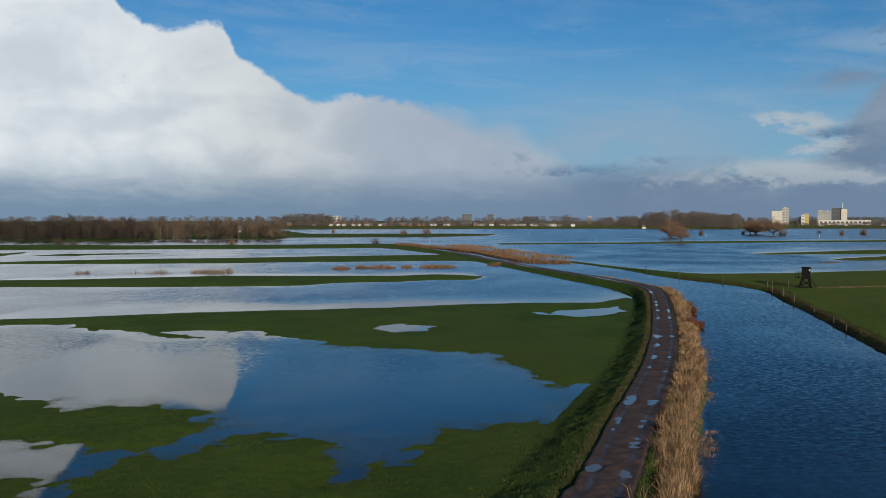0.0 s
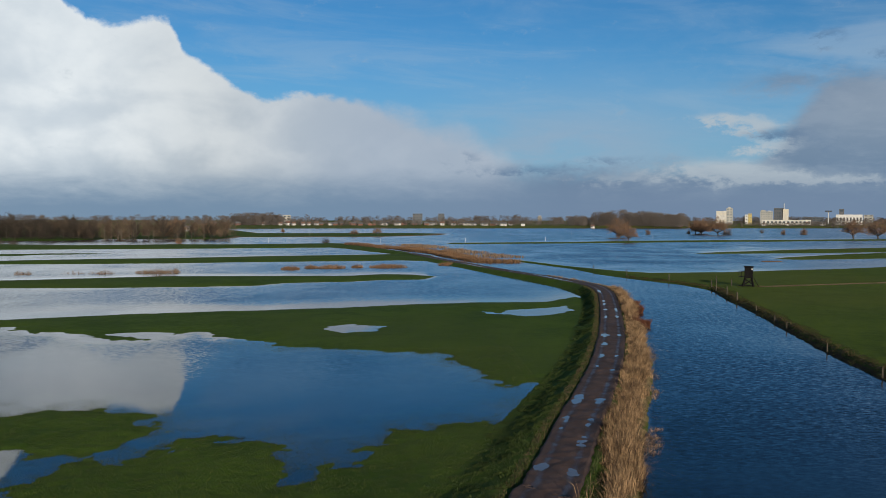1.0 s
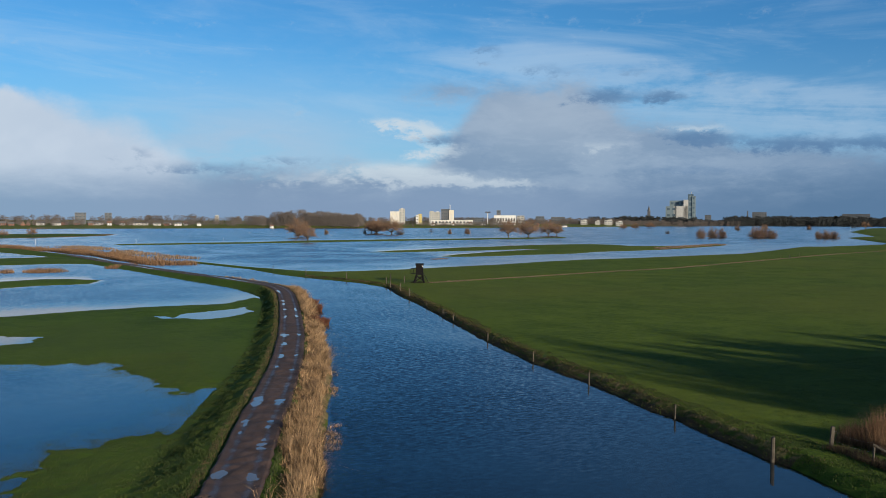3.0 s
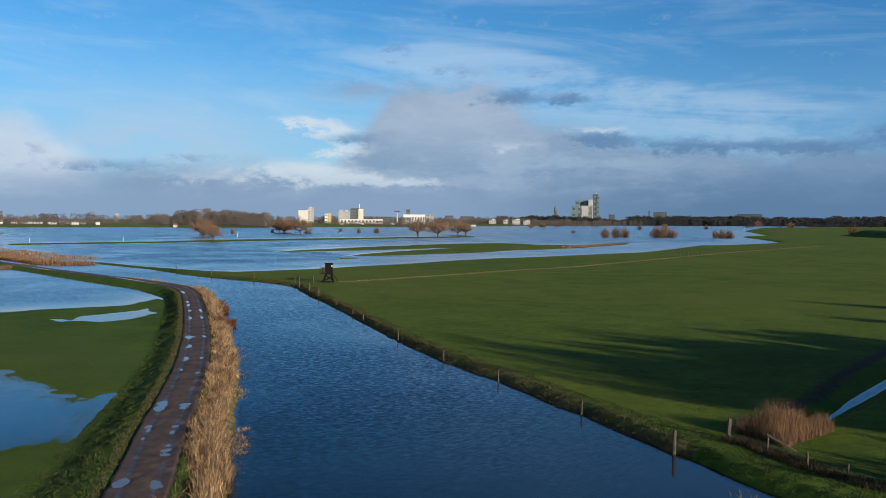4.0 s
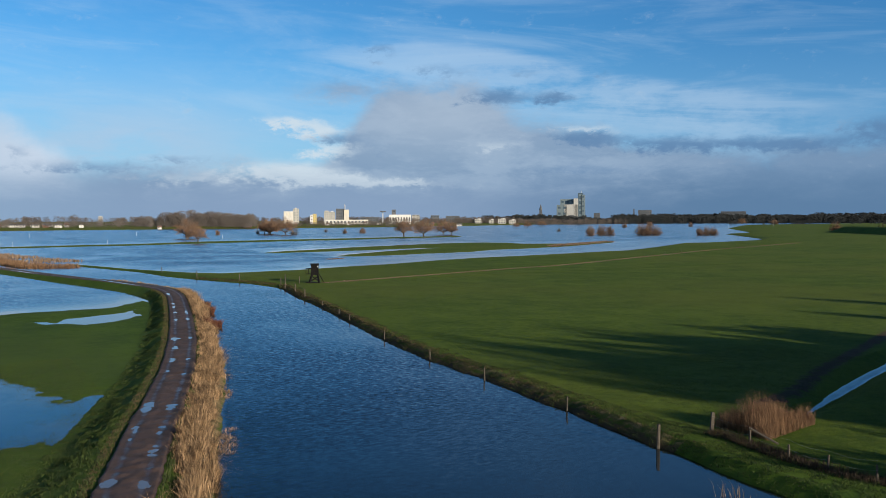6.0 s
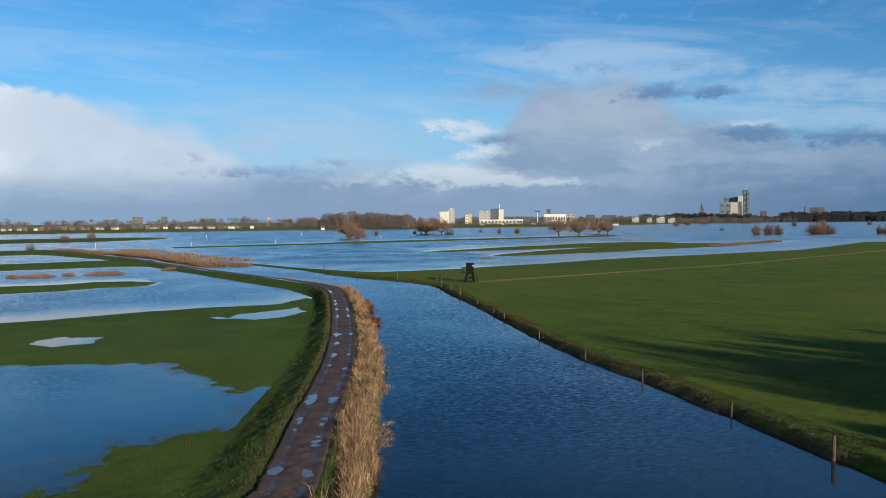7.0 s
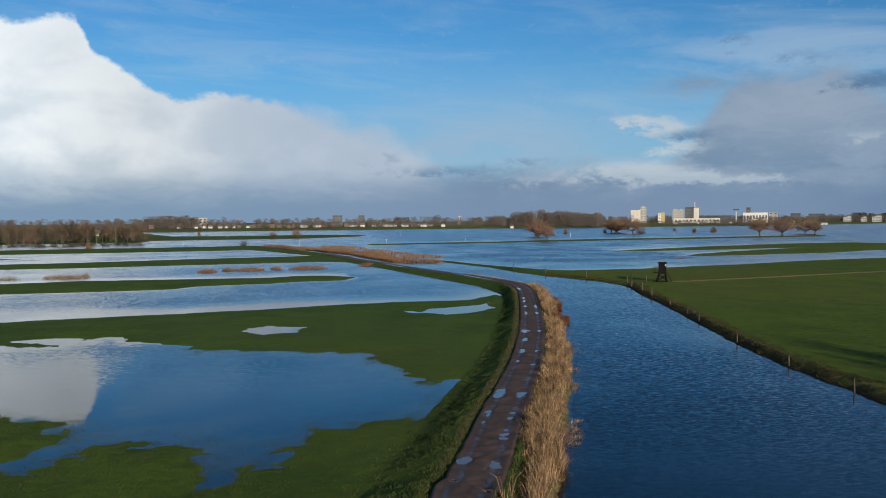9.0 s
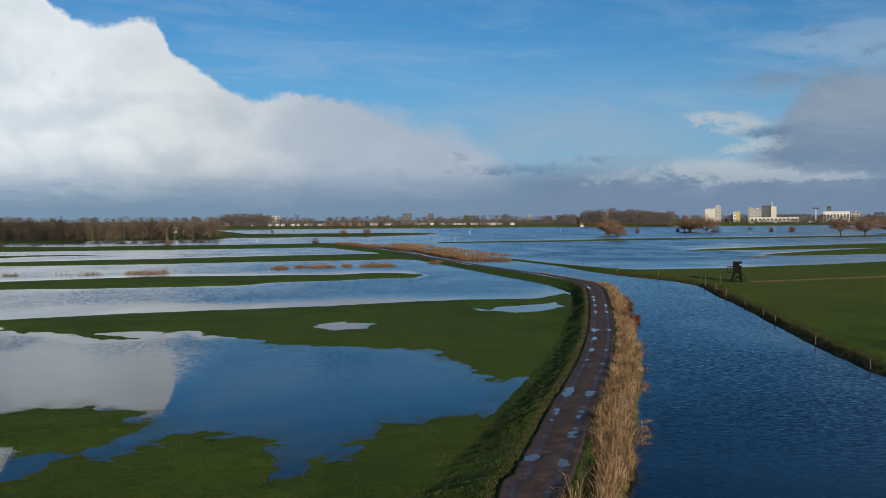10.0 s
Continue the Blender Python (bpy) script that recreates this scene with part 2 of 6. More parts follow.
def ground_look(k, place):
    x, y, z = k.split(place)
    fine = k.noise(place, 9.0, 6.0, 0.65)
    tuft = k.noise(place, 1.6, 5.0, 0.6, 0.4)
    patch = k.noise(place, 0.16, 7.0, 0.62, 0.5)
    broad = k.noise(place, 0.021, 4.0, 0.5)
    lush = k.mix(k.step(k.add(k.mul(tuft, 0.5), k.mul(patch, 0.6)), 0.40, 0.68), (0.026, 0.060, 0.006), (0.055, 0.098, 0.011))
    lush = k.mix(k.mul(k.step(broad, 0.42, 0.62), 0.6), lush, (0.053, 0.084, 0.015))
    lush = k.mix(k.mul(k.step(fine, 0.52, 0.72), 0.6), lush, (0.062, 0.090, 0.021))
    drained = k.mix(k.step(k.add(k.mul(tuft, 0.35), k.mul(patch, 0.35), k.mul(fine, 0.45)), 0.44, 0.70), (0.029, 0.060, 0.005), (0.080, 0.118, 0.012))
    drained = k.mix(k.mul(k.step(broad, 0.40, 0.62), 0.4), drained, (0.094, 0.110, 0.016))
    mottle = k.noise(k.join(k.mul(x, 0.5), y), 0.75, 6.0, 0.7, 0.6)
    drained = k.mix(k.mul(k.step(mottle, 0.52, 0.70), 0.25), drained, (0.105, 0.126, 0.020))
    lush = k.mix(value_of(k, "drained"), lush, drained)
    straw = k.mix(k.step(tuft, 0.3, 0.7), (0.07, 0.052, 0.024), (0.20, 0.15, 0.078))
    soil = k.mix(k.step(fine, 0.3, 0.7), (0.030, 0.024, 0.016), (0.075, 0.055, 0.036))
    colour = k.mix(k.step(k.add(value_of(k, "dry"), k.mul(k.sub(tuft, 0.5), 0.9)), 0.35, 0.65), lush, straw)
    colour = k.mix(k.step(k.add(value_of(k, "mud"), k.mul(k.sub(tuft, 0.5), 0.9)), 0.35, 0.65), colour, soil)
    # the bed is darker the deeper it lies under water
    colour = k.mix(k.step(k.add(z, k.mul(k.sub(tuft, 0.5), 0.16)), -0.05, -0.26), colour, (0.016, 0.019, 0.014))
    return colour, k.add(k.mul(tuft, 1.0), k.mul(fine, 0.6)), 0.9, 0.10


def track_look(k, place):
    grit = k.noise(place, 26.0, 5.0, 0.7)
    patch = k.noise(place, 0.9, 5.0, 0.6, 0.5)
    wet = value_of(k, "rut")
    colour = k.mix(k.step(k.add(k.mul(grit, 0.55), k.mul(patch, 0.5)), 0.38, 0.70), (0.034, 0.021, 0.018), (0.098, 0.063, 0.052))
    colour = k.mix(k.mul(wet, 0.55), colour, (0.038, 0.028, 0.026))
    gloss = k.step(k.add(wet, k.mul(k.sub(patch, 0.5), 1.6)), 0.4, 1.2, 0.8, 0.34)
    return colour, k.add(grit, k.mul(patch, 1.5)), 0.5, 0.02, gloss


def water_material(name, wave, ruffled=True):
    m = bpy.data.materials.new(name)
    m.use_nodes = True
    k = Net(m.node_tree)
    nodes = m.node_tree.nodes
    place = k.node("ShaderNodeNewGeometry").outputs["Position"]
    x, y, z = k.split(place)
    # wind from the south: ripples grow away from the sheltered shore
    fetch = value_of(k, "fetch") if ruffled else 0.0
    grown = k.mul(k.step(fetch, 1.5, 40.0), k.step(value_of(k, "depth"), 0.02, 0.14, 0.12, 1.0)) if ruffled else 0.0
    gust = k.noise(k.join(k.mul(x, 0.06), k.mul(y, 0.05)), 1.0, 4.0, 0.55, 0.4)

    def slopes(sx, sy, seed, scale, detail):
        n = k.node("ShaderNodeTexNoise")
        k.put(n.inputs["Vector"], k.join(k.mul(x, sx), k.mul(y, sy), seed))
        n.inputs["Scale"].default_value, n.inputs["Detail"].default_value = scale, detail
        n.inputs["Roughness"].default_value, n.inputs["Distortion"].default_value = 0.6, 0.4
        r, g, b = k.split(n.outputs["Color"])
        return k.sub(r, 0.5), k.sub(g, 0.5)
    power = k.add(0.008, k.mul(grown, wave, k.step(gust, 0.28, 0.66, 0.5, 1.0), k.step(fetch, 60.0, 120.0, 1.0, 1.7))) if ruffled else 0.004
    ax, ay = slopes(0.65, 1.25, 3.0, 3.6, 4.0)
    bx, by = slopes(0.8, 1.2, 8.0, 13.0, 2.0)
    sx = k.mul(k.add(ax, k.mul(bx, 0.7)), power, 0.7)
    sy = k.sub(k.mul(k.add(ay, k.mul(by, 0.7)), power), k.mul(power, 0.19))   # every normal leans south, to the camera's side, to mirror higher, bluer sky
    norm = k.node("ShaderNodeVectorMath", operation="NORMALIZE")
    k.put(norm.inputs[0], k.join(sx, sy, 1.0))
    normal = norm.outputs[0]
    gloss = k.node("ShaderNodeBsdfGlossy")
    gloss.inputs["Color"].default_value = (0.95, 0.97, 1.0, 1) if ruffled else (0.97, 0.98, 1.0, 1)
    k.put(gloss.inputs["Roughness"], k.add(0.012, k.mul(grown, 0.05)) if ruffled else 0.02)
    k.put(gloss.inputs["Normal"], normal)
    clear = k.node("ShaderNodeBsdfTransparent")
    clear.inputs["Color"].default_value = (0.50, 0.55, 0.50, 1)
    murk = k.node("ShaderNodeBsdfDiffuse")
    murk.inputs["Color"].default_value = (0.012, 0.020, 0.028, 1) if ruffled else (0.15, 0.14, 0.13, 1)
    body = k.node("ShaderNodeMixShader")
    k.put(body.inputs[0], k.step(value_of(k, "depth"), 0.05, 0.55, 0.05, 0.96) if ruffled else 0.75)
    m.node_tree.links.new(clear.outputs[0], body.inputs[1])
    m.node_tree.links.new(murk.outputs[0], body.inputs[2])
    mirror = k.node("ShaderNodeFresnel")
    mirror.inputs["IOR"].default_value = 1.38
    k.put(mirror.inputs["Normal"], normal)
    whole = k.node("ShaderNodeMixShader")
    k.put(whole.inputs[0], mirror.outputs[0])
    m.node_tree.links.new(body.outputs[0], whole.inputs[1])
    m.node_tree.links.new(gloss.outputs[0], whole.inputs[2])
    m.node_tree.links.new(whole.outputs[0], nodes["Material Output"].inputs[0])
    return m


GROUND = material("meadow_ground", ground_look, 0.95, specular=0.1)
TRACK_GRIT = material("wet_gravel", track_look)
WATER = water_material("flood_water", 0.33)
PUDDLE = water_material("puddle_water", 0.0, False)
REED = material("dry_reed", patchy((0.032, 0.018, 0.009), (0.52, 0.34, 0.185), 1.9), 0.85)
REED_PALE = material("bleached_reed", patchy((0.075, 0.050, 0.034), (0.235, 0.165, 0.108)), 0.85)
REED_RED = material("rust_reed", patchy((0.055, 0.029, 0.016), (0.285, 0.170, 0.092), 1.6), 0.85)
BANK_GRASS = material("bank_grass_blade", patchy((0.011, 0.025, 0.004), (0.058, 0.084, 0.014), 1.2), 0.85)
GRASS = material("grass_blade", patchy((0.015, 0.025, 0.004), (0.068, 0.080, 0.012), 1.4), 0.85)
ROUGH_GRASS = material("rough_grass_blade", patchy((0.012, 0.024, 0.005), (0.054, 0.066, 0.018), 0.9), 0.85)
DEAD_GRASS = material("dead_grass_blade", patchy((0.024, 0.017, 0.008), (0.125, 0.088, 0.043), 0.9), 0.9)
BRUSH = material("withered_brush_twig", patchy((0.010, 0.008, 0.005), (0.070, 0.046, 0.026), 1.2), 0.9)
BRAMBLE = material("bramble_twig", per_piece((0.05, 0.017, 0.009), (0.13, 0.048, 0.024)), 0.8)
BARK = material("bark", plain((0.026, 0.021, 0.017), (0.078, 0.064, 0.050), 9.0, 5.0, 0.6, 0.03), 0.9)
TWIG = material("winter_twig", per_piece((0.085, 0.052, 0.034), (0.225, 0.134, 0.082)), 0.9)
TWIG_DARK = material("dark_winter_twig", per_piece((0.030, 0.024, 0.020), (0.085, 0.062, 0.046)), 0.9)
# paler and greyer than near twigs: distance haze is mixed into this colour
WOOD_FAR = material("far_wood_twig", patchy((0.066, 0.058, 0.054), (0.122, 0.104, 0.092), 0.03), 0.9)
WOOD_DARK = material("wet_wood_twig", patchy((0.012, 0.010, 0.008), (0.066, 0.053, 0.041), 0.07), 0.9)
WOOD_BROWN = material("alder_wood_twig", patchy((0.030, 0.022, 0.015), (0.165, 0.118, 0.080), 0.10), 0.9)
PALE_BARK = material("pale_birch_bark", plain((0.05, 0.042, 0.034), (0.13, 0.11, 0.085), 3.0), 0.9)
FOREST = material("far_forest_twig", per_piece((0.012, 0.016, 0.018), (0.034, 0.038, 0.038)), 0.9)
TIMBER = material("weathered_timber", plain((0.026, 0.022, 0.018), (0.085, 0.072, 0.056), 22.0, 5.0, 0.5, 0.01), 0.9)
TARRED = material("tarred_timber", plain((0.003, 0.003, 0.0035), (0.011, 0.0105, 0.0105), 18.0, 4.0, 0.4, 0.01), 0.85, specular=0.08)
WHITE_PAINT = material("white_paint", plain((0.42, 0.42, 0.41), (0.56, 0.56, 0.55), 2.0), 0.7)
PLASTER = material("white_plaster", plain((0.34, 0.33, 0.31), (0.50, 0.49, 0.46), 0.5), 0.85)
CREAM = material("cream_cladding", plain((0.42, 0.39, 0.32), (0.50, 0.47, 0.40), 0.4), 0.8)
YELLOW = material("yellow_cladding", plain((0.36, 0.28, 0.09), (0.44, 0.35, 0.13), 0.4), 0.7)
CONCRETE = material("pale_concrete", plain((0.22, 0.22, 0.205), (0.34, 0.33, 0.31), 0.3), 0.85)
STONE = material("sand_stone_cladding", plain((0.30, 0.30, 0.29), (0.38, 0.38, 0.37), 0.3), 0.85)
SLATE = material("dark_cladding", plain((0.045, 0.05, 0.058), (0.085, 0.09, 0.10), 0.4), 0.6)
BRICK = material("red_brick", plain((0.11, 0.055, 0.038), (0.19, 0.10, 0.07), 1.5), 0.9)
TILE_RED = material("red_roof_tile", plain((0.10, 0.060, 0.048), (0.16, 0.095, 0.075), 1.2), 0.85)
TILE_GREY = material("grey_roof_tile", plain((0.06, 0.06, 0.065), (0.13, 0.125, 0.125), 1.2), 0.8)
GLASS = material("window_glass", lambda k, p: (k.mix(k.noise(p, 0.4), (0.03, 0.04, 0.05), (0.06, 0.08, 0.10)),), 0.12, specular=0.5)
GLASS_BLUE = material("curtain_wall_glass", lambda k, p: (k.mix(k.noise(p, 0.1), (0.045, 0.070, 0.095), (0.075, 0.105, 0.13)),), 0.15, specular=0.5)
GLASS_GREEN = material("green_glass", lambda k, p: (k.mix(k.noise(p, 0.1), (0.095, 0.125, 0.14), (0.16, 0.20, 0.215)),), 0.2, specular=0.5)
STEEL = material("galvanised_steel", plain((0.38, 0.39, 0.40), (0.55, 0.56, 0.57), 1.0), 0.5, 0.6)

# ---------------------------------------------------------------- plan of land and water (metres; x east, y north)
MEADOW = [(-51.8, 92), (-48.7, 93.1), (-43.2, 94.7), (-37.8, 96.9), (-32.1, 99.3), (-25.9, 101.1), (-16.1, 103.4), (-9.4, 105.4), (-2.4, 107.8), (4.9, 110.7), (12.4, 112.2), (17.7, 112.3), (20.8, 113), (23.3, 116.2), (26.2, 120.5), (26, 109.3), (13.9, 65.6), (10.6, 57.5), (9.8, 58.5), (8.4, 54.6), (7.5, 55.9), (6.9, 59), (6, 61.9), (4.9, 65.6), (4.4, 68.9), (3.1, 70.1), (-0.7, 70.1), (-2.1, 71.3), (-4.1, 72.5), (-9, 73.5), (-10.9, 74.5), (-10.3, 77.3), (-12.5, 77), (-14.9, 78.8), (-17.6, 82.8), (-19.2, 84.9), (-20.2, 82), (-21.7, 83.6), (-26.3, 83.2), (-26.6, 82.4), (-22.9, 79.2), (-25.5, 78.8), (-28.1, 80.3), (-29.4, 82.4), (-32.8, 84), (-37.8, 86.2), (-38, 88.6), (-42.8, 88.6), (-45.9, 87.6), (-49.1, 87.1)]
POND_1 = [(-7, 85.8), (-6.1, 88.1), (-4.7, 89.1), (-3.2, 88.1), (-1.3, 87.2), (-1.5, 84.9), (-2.7, 83.6), (-4.7, 83.2), (-6.1, 84.1)]
POND_2 = [(12.3, 98.8), (14.1, 102.5), (17.8, 104.4), (20.9, 105.8), (22.9, 109.3), (21.7, 105.1), (22, 101.8), (20, 99.4), (17.9, 97), (15.1, 95.9), (13.4, 97.6), (11.5, 98.2), (10.5, 101.2), (11.8, 100.6)]
ISLET_A = [(-30.2, 52.2), (-27.6, 52.5), (-26.3, 52.5), (-25.3, 51.5), (-23.6, 49.3), (-22.2, 48.4), (-20.9, 49.3), (-19.5, 49.9), (-17.9, 49.2), (-16.5, 48.7), (-14.8, 48.7), (-13.8, 47), (-13.5, 45.5), (-12.3, 45.2), (-13, 43.6), (-13.4, 41.4), (-14.4, 40.1), (-15.4, 40.4), (-16.8, 40.9), (-17.8, 41.3), (-18.7, 41.4), (-20.1, 41.3), (-21.9, 41.7), (-24.4, 42.2)]
NEAR = [(-14.9, 32.7), (-15.1, 35.5), (-14.6, 37.2), (-14, 38.4), (-12.6, 38.8), (-11.5, 39.6), (-10.5, 40.9), (-9.4, 42), (-8.1, 42.3), (-6.3, 42.2), (-5.4, 41.4), (-5, 39.9), (-4.3, 35.5), (-3.2, 35.3), (-2.6, 36.7), (-2.2, 38.5), (-1.2, 39.9), (0.2, 42), (0.8, 43.7), (2.3, 44.5), (3.5, 45.5), (4.7, 45.4), (5.9, 45.2), (6.8, 45.7), (8.3, 50.4)]
CORNER = [(-19.9, 35.1), (-18.3, 34.8), (-17.1, 34.5), (-15.8, 33.1), (-14.7, 32)]
ISLET_B = [(-11.5, 42.8), (-10.6, 43.5), (-9.3, 43.3), (-9.4, 42.5), (-10.6, 42.2)]
TRACK = [(4.9, 28), (5.8, 30.8), (7.83, 37), (9.5, 42.2), (11.85, 49), (14.95, 58.5), (17.17, 66.1), (18.95, 72.4), (22.05, 84.5), (26.1, 101.3), (29.3, 116), (30.5, 127.6), (29.4, 138), (27.4, 148.7), (23.7, 164.7), (20.2, 182.4), (15.8, 204.3), (11.4, 225.3), (6.1, 255.3), (-0.8, 283.7), (-9.2, 312.6)]
STRIP_A = [(-85.1, 151.2), (-79.8, 152.7), (-70.2, 154.1), (-61.1, 157.1), (-52.2, 161.7), (-42.2, 165), (-24.6, 165), (-9.2, 165.1), (-1.6, 170.2), (4, 168.5), (7.7, 163.5), (5.8, 155.8), (-2.5, 154.3), (-8.4, 150.1), (-16.2, 148.7), (-19, 147.3), (-22.2, 142.2), (-26.7, 141), (-35.6, 139.2), (-43.8, 138.6), (-63.2, 138.6), (-72.1, 138), (-77.3, 137.4)]
STRIP_B = [(-120.3, 214.1), (-112.5, 215.5), (-105.9, 222.8), (-96, 227.5), (-75.9, 235.7), (-61.1, 239.2), (-39, 250.1), (-14.4, 258.1), (1.1, 264.3), (11.3, 258.2), (13.4, 209.1), (9.8, 223.3), (2.4, 227.8), (-12.6, 224.7), (-27.2, 221.6), (-41.3, 218.6), (-54.8, 214.3), (-82.2, 211.5), (-109.7, 210), (-117.3, 208.7)]
STRIP_C = [(-201.1, 358), (-186.8, 358.1), (-166.6, 366.2), (-124.7, 350.8), (-92.6, 362.6), (-68.5, 362.7), (-33.5, 375.3), (-26.6, 384), (-15.6, 367), (1.2, 289.8), (1.1, 266.5), (-8.5, 289.8), (-17.8, 317.6), (-25.1, 330.3), (-50.4, 323.7), (-81.1, 317.3), (-120.9, 311.1), (-159.2, 305.2), (-171.4, 305.1)]
STRIP_S = [(-124.2, 257.6), (-121.3, 270.3), (-97.7, 274.9), (-84.2, 272.7), (-106.9, 266), (-112.2, 257.7)]
STRIP_T = [(-154.3, 274.7), (-142.2, 272.4), (-140.3, 289.2), (-132.4, 253.6), (-136.2, 242.4)]
STRIP_D = [(24.8, 388.9), (57.3, 398.5), (84.8, 403.5), (117.5, 424.4), (164.1, 435.9), (233.7, 448.1), (221.7, 425.1), (154, 408.9), (109.1, 394), (80.9, 384.7), (54.6, 380.1), (24, 375.6)]
STRIP_D2 = [(193.9, 439.1), (246.2, 457.1), (299.1, 462.9), (284.9, 441), (231.8, 430.4), (181.1, 410)]
ISLAND_E = [(96.7, 270.9), (109.5, 281.3), (122.4, 287.1), (139.1, 299.1), (154.8, 306.3), (182.3, 317.9), (204.5, 325.9), (223.7, 326.8), (230.3, 313.6), (226.8, 296.3), (245.1, 287.4), (286.9, 307.7), (273.3, 293.1), (222.8, 264.7), (200, 254.2), (174.5, 247.8), (158.7, 238.5), (138.1, 233.6), (126.1, 230.3), (111.9, 228.8), (106.1, 232), (114.2, 241.4), (134.1, 256.9), (161.8, 273.6), (176, 280.5), (166.5, 281.7), (137.9, 272.8), (119.4, 270.3), (102.3, 268)]
FIELD_N = [(66.2, 170), (73.6, 172.6), (83.7, 176.8), (93.6, 179.3), (111, 187.7), (129.7, 194.9), (146.9, 197.2), (168.5, 202.9), (186.8, 207.7), (201.8, 210.4), (234.9, 229.6), (283.2, 259.8), (290.2, 256.4), (316.2, 262.5), (343.8, 270), (376, 289.8), (445.2, 365.1), (470.8, 393.4), (526.1, 415.7), (731.4, 607.4), (1122.6, 898.3)]
CAUSEWAY_N = [(32.6, 226.4), (36.8, 211.9), (40.9, 194.4), (44.8, 183.6), (48.2, 174), (52.4, 168.6)]
CAUSEWAY_S = [(31.7, 220.3), (35.2, 206.6), (39.5, 187.8), (41.1, 168.6), (43.6, 157.3), (46.2, 148.8), (48.6, 141.2), (49.4, 133.2)]
BANK = [(49.3, 129.1), (45.4, 112.3), (43.4, 101.6), (39.3, 83.1), (36.1, 69), (34.9, 62.7), (34, 57.5), (33.4, 52.3), (33.1, 48.3), (32.5, 44.1), (31.8, 40.3), (31.5, 37.3), (31, 34.4), (30.6, 31.7), (30.1, 29.3), (30.2, 27.6), (29.7, 25.5), (29.4, 23.7), (29.2, 22.1), (29, 21.2), (29, 19.4)]
DITCH = [(39.8, 28.7), (41.7, 29.6), (48.1, 32.3), (55.2, 34.8), (62.6, 37.1), (69.7, 38.9), (72.3, 39.5), (84.7, 42.3), (78.4, 39.1), (66.7, 36.4), (64.9, 36.2), (57.3, 34), (50.1, 31.6), (44.2, 29.7), (41.9, 29)]
MUD = [(40.8, 31.3), (44.4, 32.1), (53.9, 36.2), (66.1, 40.7), (88.7, 49.5)]
DRIFT = [(57.7, 130.6), (67, 132.5), (80.6, 136.3), (93.4, 140.3), (107.9, 144.8), (123.2, 148.3), (139.9, 155.6), (159.5, 164.1), (187.2, 176.1), (221.9, 191.2), (270.7, 208.7), (315.6, 224.5)]
FENCE = [(33.1, 28.3), (32.8, 25.8), (32.3, 23.3), (32.2, 21.4), (32.5, 19.4)]
POSTS = [(30.1, 28.9), (31.5, 37.3), (32.8, 47.5), (33.9, 56.6), (36, 68.2), (39.3, 82.5), (40.8, 88.4), (42.9, 97.8)]
GPOSTS = [(53.4, 137.5), (53.6, 131.6), (50.5, 132), (183, 174.2), (185, 173.1), (196.3, 180.1)]
CLUMP = [(34.1, 29.1), (34.3, 27.4), (34, 25.7), (36.2, 26.1), (38.8, 26.5), (40.6, 28.2), (39.8, 29.5), (36.4, 29.4)]
REEDS_FAR = [(31.3, 217.4), (25.5, 217.4), (22.6, 232.7), (19.3, 250.4), (15.8, 275.4), (10.8, 289.9), (3.4, 317.7), (-5.3, 330.4), (-16.1, 351.4)]
REED_ISLANDS = [(-22.6, 187.6), (-18.4, 192), (-13.9, 192), (-8.3, 194.3), (-1.8, 194.3), (0.8, 194.3), (-73.7, 171.8), (-72, 171.8), (-59.5, 173.7), (-57.7, 173.7), (-64.1, 173.6), (-50.7, 175.5), (-48.2, 175.5), (-45.5, 175.5), (-45.8, 181.3), (13, 203.9), (16.2, 209.1)]
REDREEDS = [(212.1, 262.4), (234.5, 275), (260.2, 289.5), (279.2, 300.6), (96.6, 216.8), (101.4, 218)]
WILLOWS = [(113.1, 403.7), (138.7, 517.3), (186.1, 613.5), (225.1, 637.4), (227, 613.9), (230.7, 592), (236.7, 592.1), (306.2, 691.3), (288.5, 614.5), (304.1, 614.6), (-29.1, 367), (-10.6, 550.5), (-25.6, 550.3), (-92.5, 716.8), (-169.7, 374.5), (-163, 374.5), (-93.3, 374.9)]
WILLOWS_R = [(265.6, 476.4), (286.9, 487.6), (320.4, 518.3), (314.6, 497.8), (381.2, 429.6), (388.6, 426.7), (394.1, 424.4), (414.8, 416), (419.3, 414.2), (424.3, 412.2), (437.8, 386.9), (442.7, 384.9), (447.2, 383.1), (568.6, 375.8), (629.7, 845.8), (644.8, 842.5), (761.1, 961.2), (730.7, 761.8), (877.7, 790.6), (473.3, 574)]

FIELD = ([(31.0, 224.0)] + CAUSEWAY_N + FIELD_N + [(1600, 1000), (4600, 1300), (4600, -700), (29, -700), (29, 0)] + BANK[::-1] + CAUSEWAY_S[::-1])
WEST_SHORE = [(-4600, 432), (-600, 432), (-240, 428), (-165, 431), (-152, 470), (-92, 462), (-98, 640), (-185, 940), (-4600, 960)]
FAR_SHORE = [(-4600, 940), (-190, 970), (10, 1000), (260, 1035), (540, 1045), (760, 1140), (1370, 1520), (2350, 2080), (4600, 2900), (4600, 4600), (-4600, 4600)]
FLATS = [(-100, 512), (-60, 522), (-10, 530), (30, 580), (42, 640), (10, 668), (-60, 660), (-120, 664)]
NEAR_LAND = NEAR + [(10, 50), (6, 25), (6, -700), (-600, -700), (-600, 20), (-40, 26), (-16, 28)]
CORNER_LAND = CORNER + [(-16, 20), (-45, 20), (-30, 36)]


